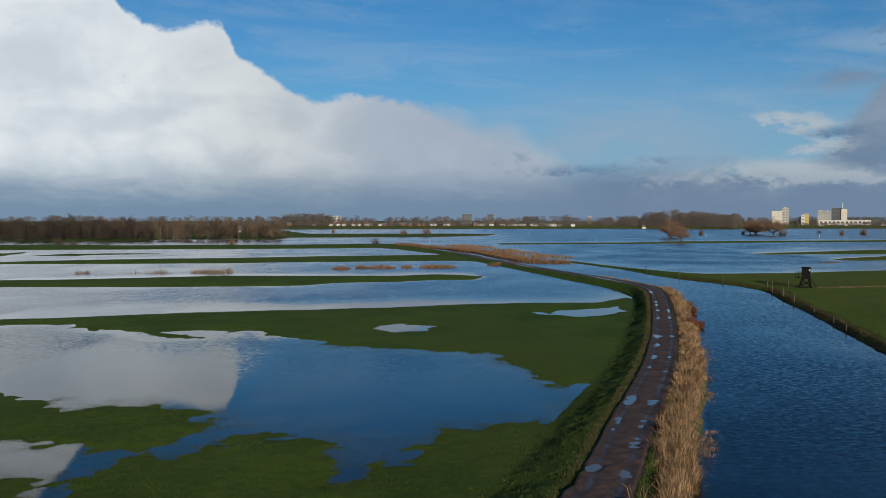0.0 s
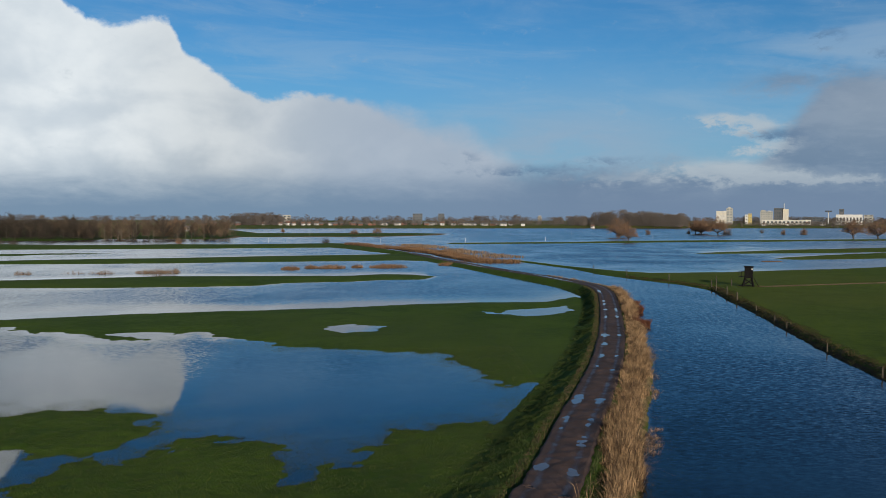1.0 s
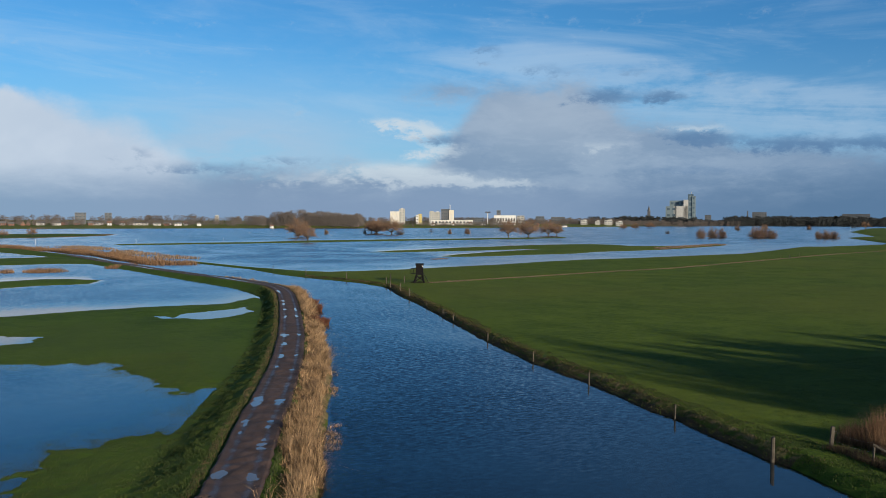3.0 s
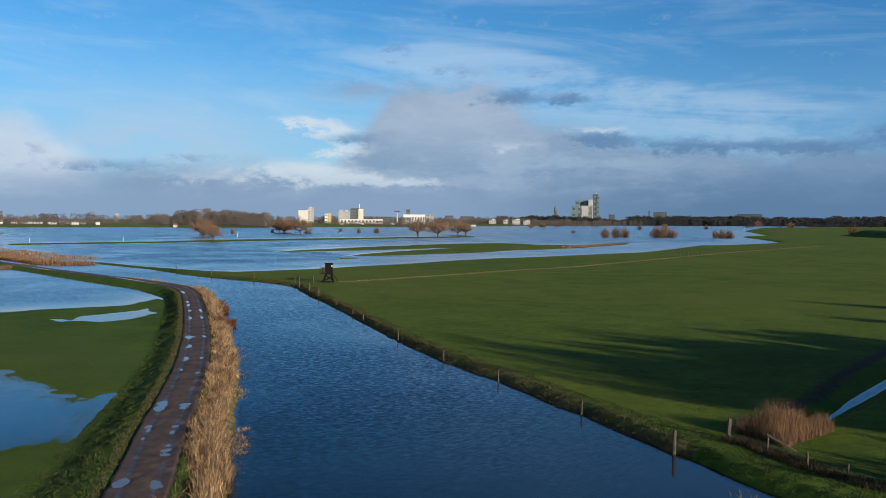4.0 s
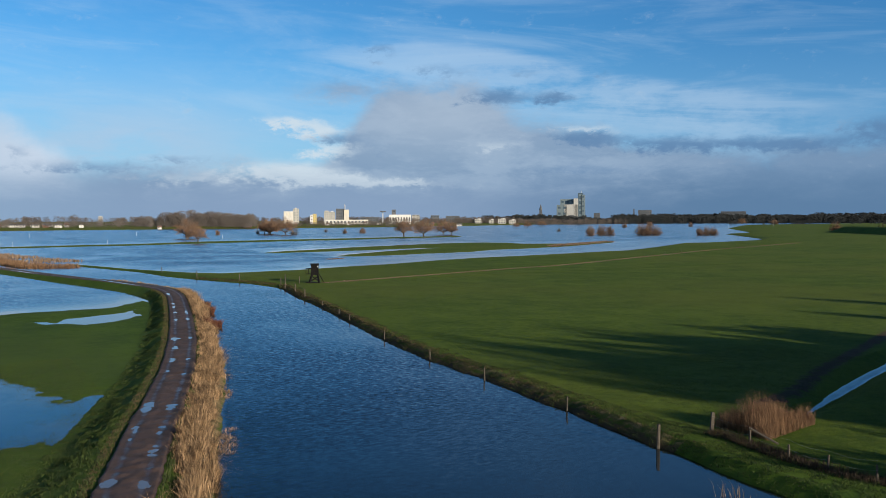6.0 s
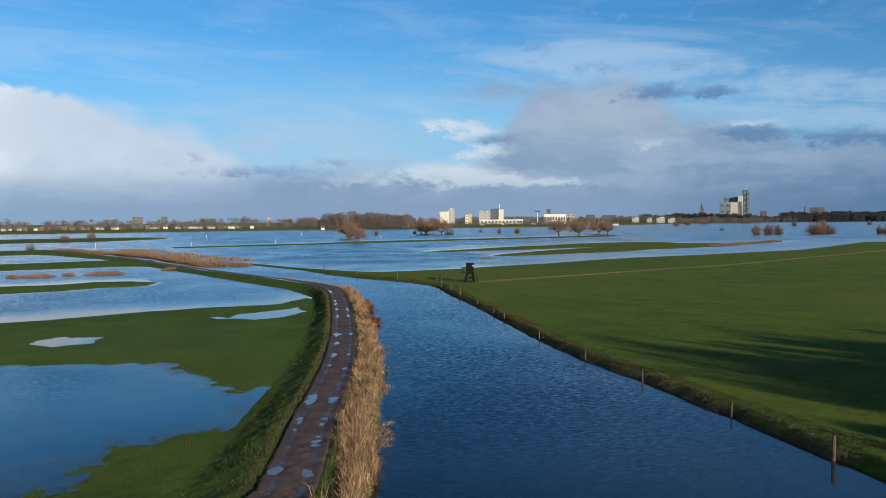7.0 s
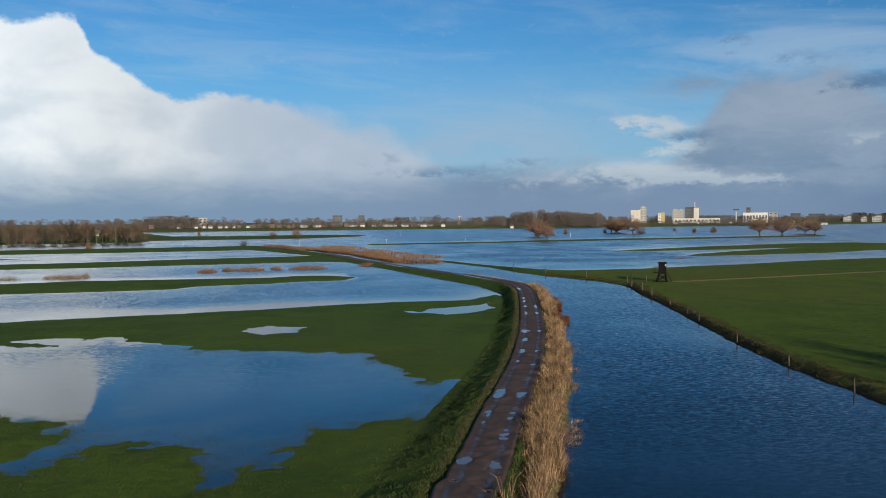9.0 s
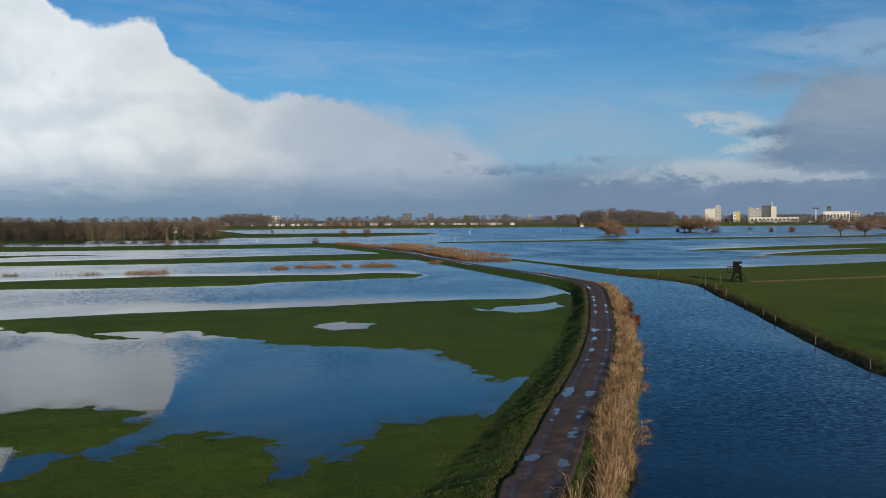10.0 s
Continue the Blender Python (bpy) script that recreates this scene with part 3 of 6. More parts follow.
def smooth_line(points, step):
    """A rounded line through the points, evenly stepped (Catmull-Rom)."""
    p = np.array(points, float)
    p = np.vstack([2 * p[0] - p[1], p, 2 * p[-1] - p[-2]])
    out = []
    for a, b, c, d in zip(p[:-3], p[1:-2], p[2:-1], p[3:]):
        n = max(2, int(np.hypot(*(c - b)) / step))
        t = np.linspace(0, 1, n, endpoint=False)[:, None]
        out.append(0.5 * (2 * b + (c - a) * t + (2 * a - 5 * b + 4 * c - d) * t**2 + (3 * b - a - 3 * c + d) * t**3))
    return np.vstack(out + [p[-2:-1]])


def lattice(x, y, seed):
    ix, iy = np.floor(x).astype(np.int64), np.floor(y).astype(np.int64)
    fx, fy = x - ix, y - iy
    fx, fy = fx * fx * (3 - 2 * fx), fy * fy * (3 - 2 * fy)

    def at(a, b):
        h = (a * 374761393 + b * 668265263 + seed * 974634777) & 0xFFFFFFFF
        h = ((h ^ (h >> 13)) * 1274126177) & 0xFFFFFFFF
        return (h ^ (h >> 16)) / 4294967295.0
    return (at(ix, iy) * (1 - fx) + at(ix + 1, iy) * fx) * (1 - fy) + (at(ix, iy + 1) * (1 - fx) + at(ix + 1, iy + 1) * fx) * fy


def rough(x, y, size, seed, octaves=4):
    """Uneven ground: about -0.5 to 0.5, with the largest lumps of that size."""
    total, power = 0.0, 0.5
    for i in range(octaves):
        total = total + power * (lattice(x / size * 2**i, y / size * 2**i, seed + i) - 0.5) * 2
        power *= 0.5
    return total * 0.6


def along(line, x, y):
    """Distance to a line of points, positive on its left, and the way along it."""
    best, side, way = np.full(x.shape, 1e9), np.ones(x.shape), np.zeros(x.shape)
    start = 0.0
    for (ax, ay), (bx, by) in zip(line[:-1], line[1:]):
        dx, dy = bx - ax, by - ay
        n = math.hypot(dx, dy) + 1e-9
        t = np.clip(((x - ax) * dx + (y - ay) * dy) / n**2, 0, 1)
        d = np.hypot(x - ax - t * dx, y - ay - t * dy)
        near = d < best
        best = np.where(near, d, best)
        side = np.where(near, np.sign(dx * (y - ay) - dy * (x - ax)), side)
        way = np.where(near, start + t * n, way)
        start += n
    return best * side, way


def inside(outline, x, y):
    """Distance to an outline, positive inside it."""
    best, odd = np.full(x.shape, 1e18), np.zeros(x.shape, bool)
    for (ax, ay), (bx, by) in zip(outline, outline[1:] + outline[:1]):
        dx, dy = bx - ax, by - ay
        t = np.clip(((x - ax) * dx + (y - ay) * dy) / (dx * dx + dy * dy + 1e-12), 0, 1)
        best = np.minimum(best, (x - ax - t * dx) ** 2 + (y - ay - t * dy) ** 2)
        if ay != by:
            odd ^= ((ay > y) != (by > y)) & (x < (bx - ax) * (y - ay) / (by - ay) + ax)
    return np.where(odd, 1, -1) * np.sqrt(best)


# outline, crown height, slope at the shore, unevenness of the shore
LAND = [(MEADOW, 0.22, 0.04, 0.9), (ISLET_A, 0.12, 0.035, 1.2), (NEAR_LAND, 0.25, 0.03, 1.7), (CORNER_LAND, 0.15, 0.04, 1.0), (ISLET_B, 0.04, 0.05, 1.0),
        (STRIP_A, 0.35, 0.08, 1.0), (STRIP_B, 0.45, 0.10, 1.2), (STRIP_C, 0.6, 0.10, 2.0), (STRIP_S, 0.2, 0.06, 2.0), (STRIP_T, 0.25, 0.06, 2.0),
        (STRIP_D, 0.35, 0.08, 2.5), (STRIP_D2, 0.3, 0.06, 2.5), (ISLAND_E, 0.45, 0.05, 2.5), (FIELD, 0.55, 0.20, 0.5), (WEST_SHORE, 0.6, 0.05, 5.0), (FAR_SHORE, 3.2, 0.09, 6.0), (FLATS, 0.28, 0.03, 6.0)]
RIVER_DIKE = [(572, 374), (472, 240), (380, 110)]
TRACK_LINE = smooth_line([(-2.0, -40), (1.5, 5)] + TRACK, 2.0)
DIKE_TOP = 0.92


def ground_height(x, y):
    h = np.full(x.shape, -1.1)
    for outline, crown, slope, uneven in LAND:
        o = np.array(outline)
        m = 30.0
        box = (x > o[:, 0].min() - m) & (x < o[:, 0].max() + m) & (y > o[:, 1].min() - m) & (y < o[:, 1].max() + m)
        if not box.any():
            continue
        bx, by = x[box], y[box]
        s = inside(outline, bx, by) + uneven * (rough(bx, by, 3.0 * uneven + 0.6, 5) * 0.9 + rough(bx, by, 0.9, 11, 3) * 0.5 * min(1, uneven))
        up = crown * (1 - np.exp(-np.maximum(s, 0) * slope * 1.6 / crown)) + 0.02 * np.clip(s, 0, 1)
        down = np.maximum(np.minimum(s, 0) * slope * (2.2 if crown > 0.5 else 1.0), -1.1)
        if outline is FIELD:
            # a steep trodden edge to the canal, a flat shore to the flood
            up = np.where((by < 131) & (s > 0), np.minimum(crown, 0.05 + np.maximum(s, 0) * 0.55) * 0.9, up)
            down = np.where((by < 131), np.maximum(np.minimum(s, 0) * 0.8, -1.1), down)
        h[box] = np.maximum(h[box], np.where(s > 0, up, down))
    for outline, deep, uneven in ((POND_1, 0.10, 0.5), (POND_2, 0.10, 0.8), (DITCH, 0.5, 0.12)):
        s = inside(outline, x, y) - (0.3 if deep > 0.3 else 0.0) + uneven * rough(x, y, 1.6, 21)
        bed = np.where(s > 0, -np.minimum(deep, 0.02 + s * (0.4 if deep > 0.3 else 0.06)), 0.01 - s * (0.35 if deep > 0.3 else 0.05))
        h = np.minimum(h, np.maximum(bed, -deep))
    # the dike under the track: rough slope on the left, reed berm on the right
    near = (x < 60) & (x > -40) & (y < 330)
    d, way = along(TRACK_LINE, x[near], y[near])
    wob = rough(x[near], y[near], 4.0, 31) * 0.5
    far = np.clip((y[near] - 130) / 60, 0, 1)
    left = np.interp((d + wob - 1.5) / np.interp(y[near], [38, 46, 60, 75, 118], [1.0, 0.78, 0.68, 0.65, 0.42]) + 1.5, [0, 1.5, 1.85, 4.0, 5.4, 8], [1, 1, 0.97, 0.26, 0.02, -1.2])
    right = np.interp(-d + wob, [0, 1.4, 1.6, 2.6, 3.6, 5.2], [1, 1, 0.72, 0.38, -0.3, -1.2])
    hill = np.where(d > 0, left, right) * DIKE_TOP * (1 - 0.35 * far) + rough(x[near], y[near], 0.8, 41, 3) * 0.10 * (np.abs(d) > 1.6)
    h[near] = np.maximum(h[near], hill)
    lumps = rough(x, y, 1.2, 51, 3) * 0.05 + rough(x, y, 7.0, 61, 3) * 0.05
    shallow = np.exp(-(h / 0.13) ** 2) * (y < 90) * (x < 14)
    h = h + (rough(x, y, 1.4, 201, 4) * 0.15 + rough(x, y, 0.6, 205, 3) * 0.05) * shallow
    return h + lumps * np.clip(np.abs(h) * 8, 0.55, 1.0) * np.clip((600 - y) / 300, 0.3, 1)


def ticks(*spans):
    """Grid lines: spans of (start, end, step at start, step at end)."""
    out = []
    for a, b, s0, s1 in spans:
        v = a
        while v < b:
            out.append(v)
            v += s0 + (s1 - s0) * (v - a) / (b - a)
    return np.array(out + [spans[-1][1]])


GX = ticks((-4600, -420, 400, 14), (-420, -60, 12, 0.5), (-60, 62, 0.24, 0.26), (62, 130, 0.4, 1.5), (130, 520, 1.6, 8), (520, 4600, 10, 300))
GY = ticks((-700, 16, 60, 0.6), (16, 30, 0.4, 0.2), (30, 60, 0.16, 0.24), (60, 125, 0.26, 0.42), (125, 230, 0.45, 0.8), (230, 460, 0.9, 2.6), (460, 1100, 3, 22), (1100, 4600, 30, 220))


def sheet(name, xs, ys, z, mat, values=()):
    nx, ny = len(xs), len(ys)
    gx, gy = np.meshgrid(xs, ys)
    i = (np.arange(ny - 1)[:, None] * nx + np.arange(nx - 1)[None, :]).ravel()
    quads = np.stack([i, i + 1, i + nx + 1, i + nx], -1)
    me = raw_mesh(name, np.stack([gx, gy, z], -1).reshape(-1, 3), quads, mat, True)
    for key, value in values:
        me.attributes.new(key, "FLOAT", "POINT").data.foreach_set("value", np.ascontiguousarray(value, np.float32).ravel())
    return new(name, me)


def raw_mesh(name, verts, faces, mat, soft=False):
    """A mesh from arrays of places and of faces with equal numbers of corners."""
    me = bpy.data.meshes.new(name)
    faces = np.asarray(faces, np.int32)
    n, c = faces.shape
    me.vertices.add(len(verts))
    me.vertices.foreach_set("co", np.ascontiguousarray(verts, np.float32).ravel())
    me.loops.add(n * c)
    me.loops.foreach_set("vertex_index", faces.ravel())
    me.polygons.add(n)
    me.polygons.foreach_set("loop_start", np.arange(0, n * c, c, dtype=np.int32))
    if soft:
        me.polygons.foreach_set("use_smooth", np.ones(n, bool))
    me.materials.append(mat)
    me.update(calc_edges=True)
    return me


def build_ground():
    gx, gy = np.meshgrid(GX, GY)
    h = ground_height(gx, gy)
    dry = np.exp(-(along(smooth_line(DRIFT, 4.0), gx, gy)[0] / 1.0) ** 2) * 0.85
    dry = np.maximum(dry, 0.9 * ((h > 0) & (h < 0.22) & (gy > 400) & (gx > -130) & (gx < 60)))
    dry = np.maximum(dry, 0.42 * (gy > 900))
    d, _ = along(TRACK_LINE, gx, gy)
    dry = np.maximum(dry, 0.85 * np.exp(-((d + 2.5) / 0.9) ** 2) * (gy < 170))
    dry = np.maximum(dry, 0.5 * np.exp(-((d - 1.6) / 0.35) ** 2) * (gy < 130))
    bank = along(BANK, gx, gy)[0]
    dry = np.maximum(dry, 0.55 * np.exp(-((np.abs(bank) - 0.7) / 0.5) ** 2) * (gy > 28) * (gy < 132))
    mud = 0.68 * np.exp(-(along(smooth_line(MUD, 3.0), gx, gy)[0] / 1.0) ** 2)
    mud = np.maximum(mud, 0.85 * np.exp(-(np.abs(bank) / 0.55) ** 2) * (gy > 28) * (gy < 132))
    drained = np.clip((gx - np.interp(gy, [-700, 28, 69, 133, 190, 230], [29, 30, 36, 49, 41, 31])) / 2.0, 0, 1) * np.clip((gy + 40) / 40, 0, 1)
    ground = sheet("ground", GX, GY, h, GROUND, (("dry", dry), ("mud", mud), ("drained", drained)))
    tagged(ground, "green winter meadow with muddy and straw-coloured edges, partly flooded", "ground", kind="structure")
    # water on every other line, with its depth and the open reach south of each place
    xs, ys, hw = GX[::2], GY[::2], h[::2, ::2]
    reach = np.zeros_like(hw)
    for j in range(1, len(ys)):
        reach[j] = np.where(hw[j] < 0.0, reach[j - 1] + (ys[j] - ys[j - 1]), 0.0)
    for _ in range(2):
        reach[:, 1:-1] = (reach[:, :-2] + reach[:, 1:-1] + reach[:, 2:]) / 3
    canal = (xs[None, :] > np.interp(ys, [p[1] for p in TRACK], [p[0] for p in TRACK])[:, None]) & (xs[None, :] < 52) & (ys[:, None] < 135)
    reach = np.where(canal, np.clip((ys[:, None] - 14) * 1.1, 0, 46), reach)
    reach = np.where(canal, reach, reach * np.interp(ys, [40, 62, 80, 92, 108, 118], [0.5, 0.72, 0.88, 1.05, 2.0, 2.6])[:, None])
    reach = np.where((xs[None, :] > 38) & (ys[:, None] < 48), 30.0, reach)
    flood = sheet("water", xs, ys, np.zeros_like(hw), WATER, (("fetch", np.clip(reach, 0, 60 + 60 * np.clip((xs[None, :] - 10) / 60, 0, 1) * np.clip((ys[:, None] - 150) / 60, 0, 1))), ("depth", np.clip(-hw, 0, 2))))
    tagged(flood, "rippled blue flood and canal water mirroring the cloudy sky", "water", kind="structure")


build_ground()


# pools on the track: y, metres right of its middle, length, width
PUDDLES = (
        (33.8, -0.74, 1.5, 0.72), (33.3, 0.59, 1.0, 0.6), (42.4, -0.72, 1.0, 0.30), (41.5, -0.66, 0.8, 0.28), (40.0, -0.70, 0.9, 0.22), (42.2, 0.52, 0.9, 0.40), (41.0, 0.48, 1.2, 0.44),
        (38.8, 0.50, 0.7, 0.34), (38.0, 0.46, 0.6, 0.46), (37.3, 0.47, 0.5, 0.36), (46.4, -0.66, 2.6, 1.0), (46.6, 0.56, 1.8, 0.72), (57.3, -0.52, 0.8, 0.33), (56.0, 0.56, 0.7, 0.30),
        (61.7, -0.45, 2.1, 0.55), (61.8, 0.59, 0.7, 0.28), (67.5, -0.45, 2.5, 0.50), (72.5, -0.50, 2.4, 0.92), (72.8, 0.66, 1.1, 0.44), (86.9, -0.52, 3.0, 0.38), (86.9, 0.61, 3.0, 0.38),
        (93.5, -0.52, 3.0, 0.44), (93.4, 0.61, 3.2, 0.42), (99.6, -0.56, 3.0, 0.40), (103.4, -0.60, 2.6, 0.40), (117.3, -0.72, 5.0, 0.55), (140, -0.7, 20.0, 0.6), (186, -0.7, 20.0, 0.6))


def build_track():
    line = smooth_line([tuple(p) for p in TRACK_LINE[TRACK_LINE[:, 1] < 262]], 0.16)
    step = np.gradient(line, axis=0)
    step /= np.linalg.norm(step, axis=1)[:, None]
    side = np.stack([step[:, 1], -step[:, 0]], -1)
    across = np.linspace(-1.27, 1.27, 29)
    rut = np.exp(-((np.abs(across) - 0.62) / 0.22) ** 2)
    x = line[:, :1] + side[:, :1] * across
    y = line[:, 1:] + side[:, 1:] * across
    edge = rough(x, y, 1.0, 71, 3) * 0.35 * (np.abs(across) > 1.17)
    x, y = x + side[:, :1] * edge, y + side[:, 1:] * edge
    far = np.clip((y - 130) / 60, 0, 1)
    z = DIKE_TOP * (1 - 0.35 * far) + 0.11 - 0.022 * rut + rough(x, y, 1.5, 81, 3) * 0.03 + rough(x, y, 0.42, 85, 3) * 0.12 * np.clip((150 - y) / 40, 0.3, 1) - 0.16 * (np.abs(across) > 1.17)
    for py, off, length, width in PUDDLES:
        j = int(np.argmin(np.abs(line[:, 1] - py)))
        mx, my = line[j] + side[j] * off
        u = ((x - mx) * step[j, 0] + (y - my) * step[j, 1]) / (length * 0.45)
        v = ((x - mx) * side[j, 0] + (y - my) * side[j, 1]) / (width * 0.46)
        z = z - 0.075 * np.exp(-np.minimum(u * u + v * v, 30))
    n, c = x.shape
    i = (np.arange(n - 1)[:, None] * c + np.arange(c - 1)[None, :]).ravel()
    me = raw_mesh("track", np.stack([x, y, z], -1).reshape(-1, 3), np.stack([i, i + 1, i + c + 1, i + c], -1), TRACK_GRIT, True)
    me.attributes.new("rut", "FLOAT", "POINT").data.foreach_set("value", np.tile(rut, n).astype(np.float32))
    return tagged(new("track", me), "wet reddish-brown gravel farm track with two wheel ruts", "road", kind="structure"), line, side


track, ROAD, ROAD_SIDE = build_track()


def puddle(y, off, length, width, seed):
    """A thin pool in a wheel rut, off metres right of the track's middle."""
    i = int(np.argmin(np.abs(ROAD[:, 1] - y)))
    mid, side = Vector(ROAD[i]) + Vector(ROAD_SIDE[i]) * off, Vector(ROAD_SIDE[i])
    ahead = Vector((-side.y, side.x))
    length, width = length * 1.1, width * 1.1
    rng = random.Random(seed)
    bm = bmesh.new()
    n = 44
    low = [rng.uniform(0, 6.28) for _ in range(3)]
    ring = []
    for j in range(n):
        a = 2 * math.pi * j / n
        r = 1 + 0.20 * math.sin(2 * a + low[0]) + 0.24 * math.sin(3 * a + low[1]) + 0.20 * math.sin(7 * a + low[2]) + 0.13 * math.sin(11 * a + low[0])
        p = mid + ahead * (math.sin(a) * length / 2 * r) + side * (min(1.08, max(-1.08, off + math.cos(a) * width / 2 * r)) - off)
        ring.append((p.x, p.y))
    far = min(1, max(0, (mid.y - 130) / 60))
    z = DIKE_TOP * (1 - 0.35 * far) + 0.060 + (seed % 7) * 0.0012
    top = [bm.verts.new((px, py, z)) for px, py in ring]
    low_ring = [bm.verts.new((px, py, z - 0.03)) for px, py in ring]
    bm.faces.new(top)
    for j in range(n):
        bm.faces.new((top[j], low_ring[j], low_ring[(j + 1) % n], top[(j + 1) % n]))
    me = bpy.data.meshes.new("puddle")
    bm.to_mesh(me)
    bm.free()
    me.materials.append(PUDDLE)
    return tagged(new("puddle", me), "shallow rain puddle standing in a wheel rut of the track", "puddle", "puddles on the track", kind="thing")


for i, (y, off, length, width) in enumerate(PUDDLES):
    puddle(y, off, length, width, 100 + i)


def build_embankment():
    """The river dike in the east: a smooth grassed bank with a flat crown."""
    line = smooth_line([(578, 382)] + RIVER_DIKE, 6.0)
    step = np.gradient(line, axis=0)
    step /= np.linalg.norm(step, axis=1)[:, None]
    across = np.array([-17, -12, -7, -2.5, 2.5, 7, 12, 17.0])
    rise = np.array([-0.5, 0.5, 3.4, 5.0, 5.0, 3.4, 0.5, -0.5])
    x = line[:, :1] + step[:, 1:] * across
    y = line[:, 1:] - step[:, :1] * across
    z = rise * np.clip(np.linspace(0, 9, len(line)), 0.1, 1)[:, None] + rough(x, y, 9.0, 211, 3) * 0.25
    n, c = x.shape
    i = (np.arange(n - 1)[:, None] * c + np.arange(c - 1)[None, :]).ravel()
    me = raw_mesh("embankment", np.stack([x, y, z], -1).reshape(-1, 3), np.stack([i, i + 1, i + c + 1, i + c], -1), GROUND, True)
    tagged(new("embankment", me), "tall grassed river dike with its shaded flank towards the field", "dike", kind="structure")


build_embankment()


# ---------------------------------------------------------------- reeds, grass and brush
RNG = np.random.default_rng(7)


def blades(name, x, y, z, tall, wide, lean, mat, label, category, way=None):
    """One object of many bent blades, each of three faces, rooted at the given places."""
    n = len(x)
    turn = RNG.uniform(0, 2 * np.pi, n)
    if way is not None:
        turn = way + RNG.normal(0, 0.9, n)
    off = lean * tall * RNG.uniform(0.2, 1.0, n)
    dx, dy = np.cos(turn) * off, np.sin(turn) * off
    face = RNG.uniform(0, 2 * np.pi, n)
    wx, wy = np.cos(face) * wide / 2, np.sin(face) * wide / 2
    root, mid = np.stack([x, y, z - 0.03], -1), np.stack([x + dx * 0.35, y + dy * 0.35, z + tall * 0.58], -1)
    tip = np.stack([x + dx, y + dy, z + tall * np.sqrt(np.maximum(1 - np.asarray(lean)**2 * 0.5, 0.2))], -1)
    w = np.stack([wx, wy, np.zeros(n)], -1)
    v = np.stack([root - w, root + w, mid + w * 0.75, mid - w * 0.75, tip], 1).reshape(-1, 3)
    i = np.arange(n)[:, None] * 5
    f = np.concatenate([i + [0, 1, 2], i + [0, 2, 3], i + [3, 2, 4]], 1).reshape(-1, 3)
    return tagged(new(name, raw_mesh(name, v, f, mat)), label, category, kind="stuff")


def tufts(x, y, each, radius):
    """Spread clump centres into stems: places, and the way each stem leans out of its clump."""
    cx, cy = np.repeat(x, each), np.repeat(y, each)
    a, q = RNG.uniform(0, 2 * np.pi, len(cx)), np.sqrt(RNG.random(len(cx))) * radius
    return cx + np.cos(a) * q, cy + np.sin(a) * q, a


def scatter_beside(line, n, near, far, y0, y1, sign):
    """Random places between near and far metres off a line."""
    line = np.asarray(line, float)
    keep = (line[:, 1] >= y0) & (line[:, 1] <= y1)
    line = line[keep]
    seg = np.linalg.norm(np.diff(line, axis=0), axis=1)
    at = RNG.uniform(0, seg.sum(), n)
    c = np.concatenate([[0], np.cumsum(seg)])
    px, py = np.interp(at, c, line[:, 0]), np.interp(at, c, line[:, 1])
    gx, gy = np.gradient(line[:, 0], c), np.gradient(line[:, 1], c)
    tx, ty = np.interp(at, c, gx), np.interp(at, c, gy)
    m = np.hypot(tx, ty)
    d = RNG.uniform(near, far, n)
    return px + ty / m * d * sign, py - tx / m * d * sign, d


def in_outline(outline, n):
    o = np.array(outline)
    x, y = RNG.uniform(o[:, 0].min(), o[:, 0].max(), 4 * n), RNG.uniform(o[:, 1].min(), o[:, 1].max(), 4 * n)
    k = inside(outline, x, y) > 0
    return x[k][:n], y[k][:n]


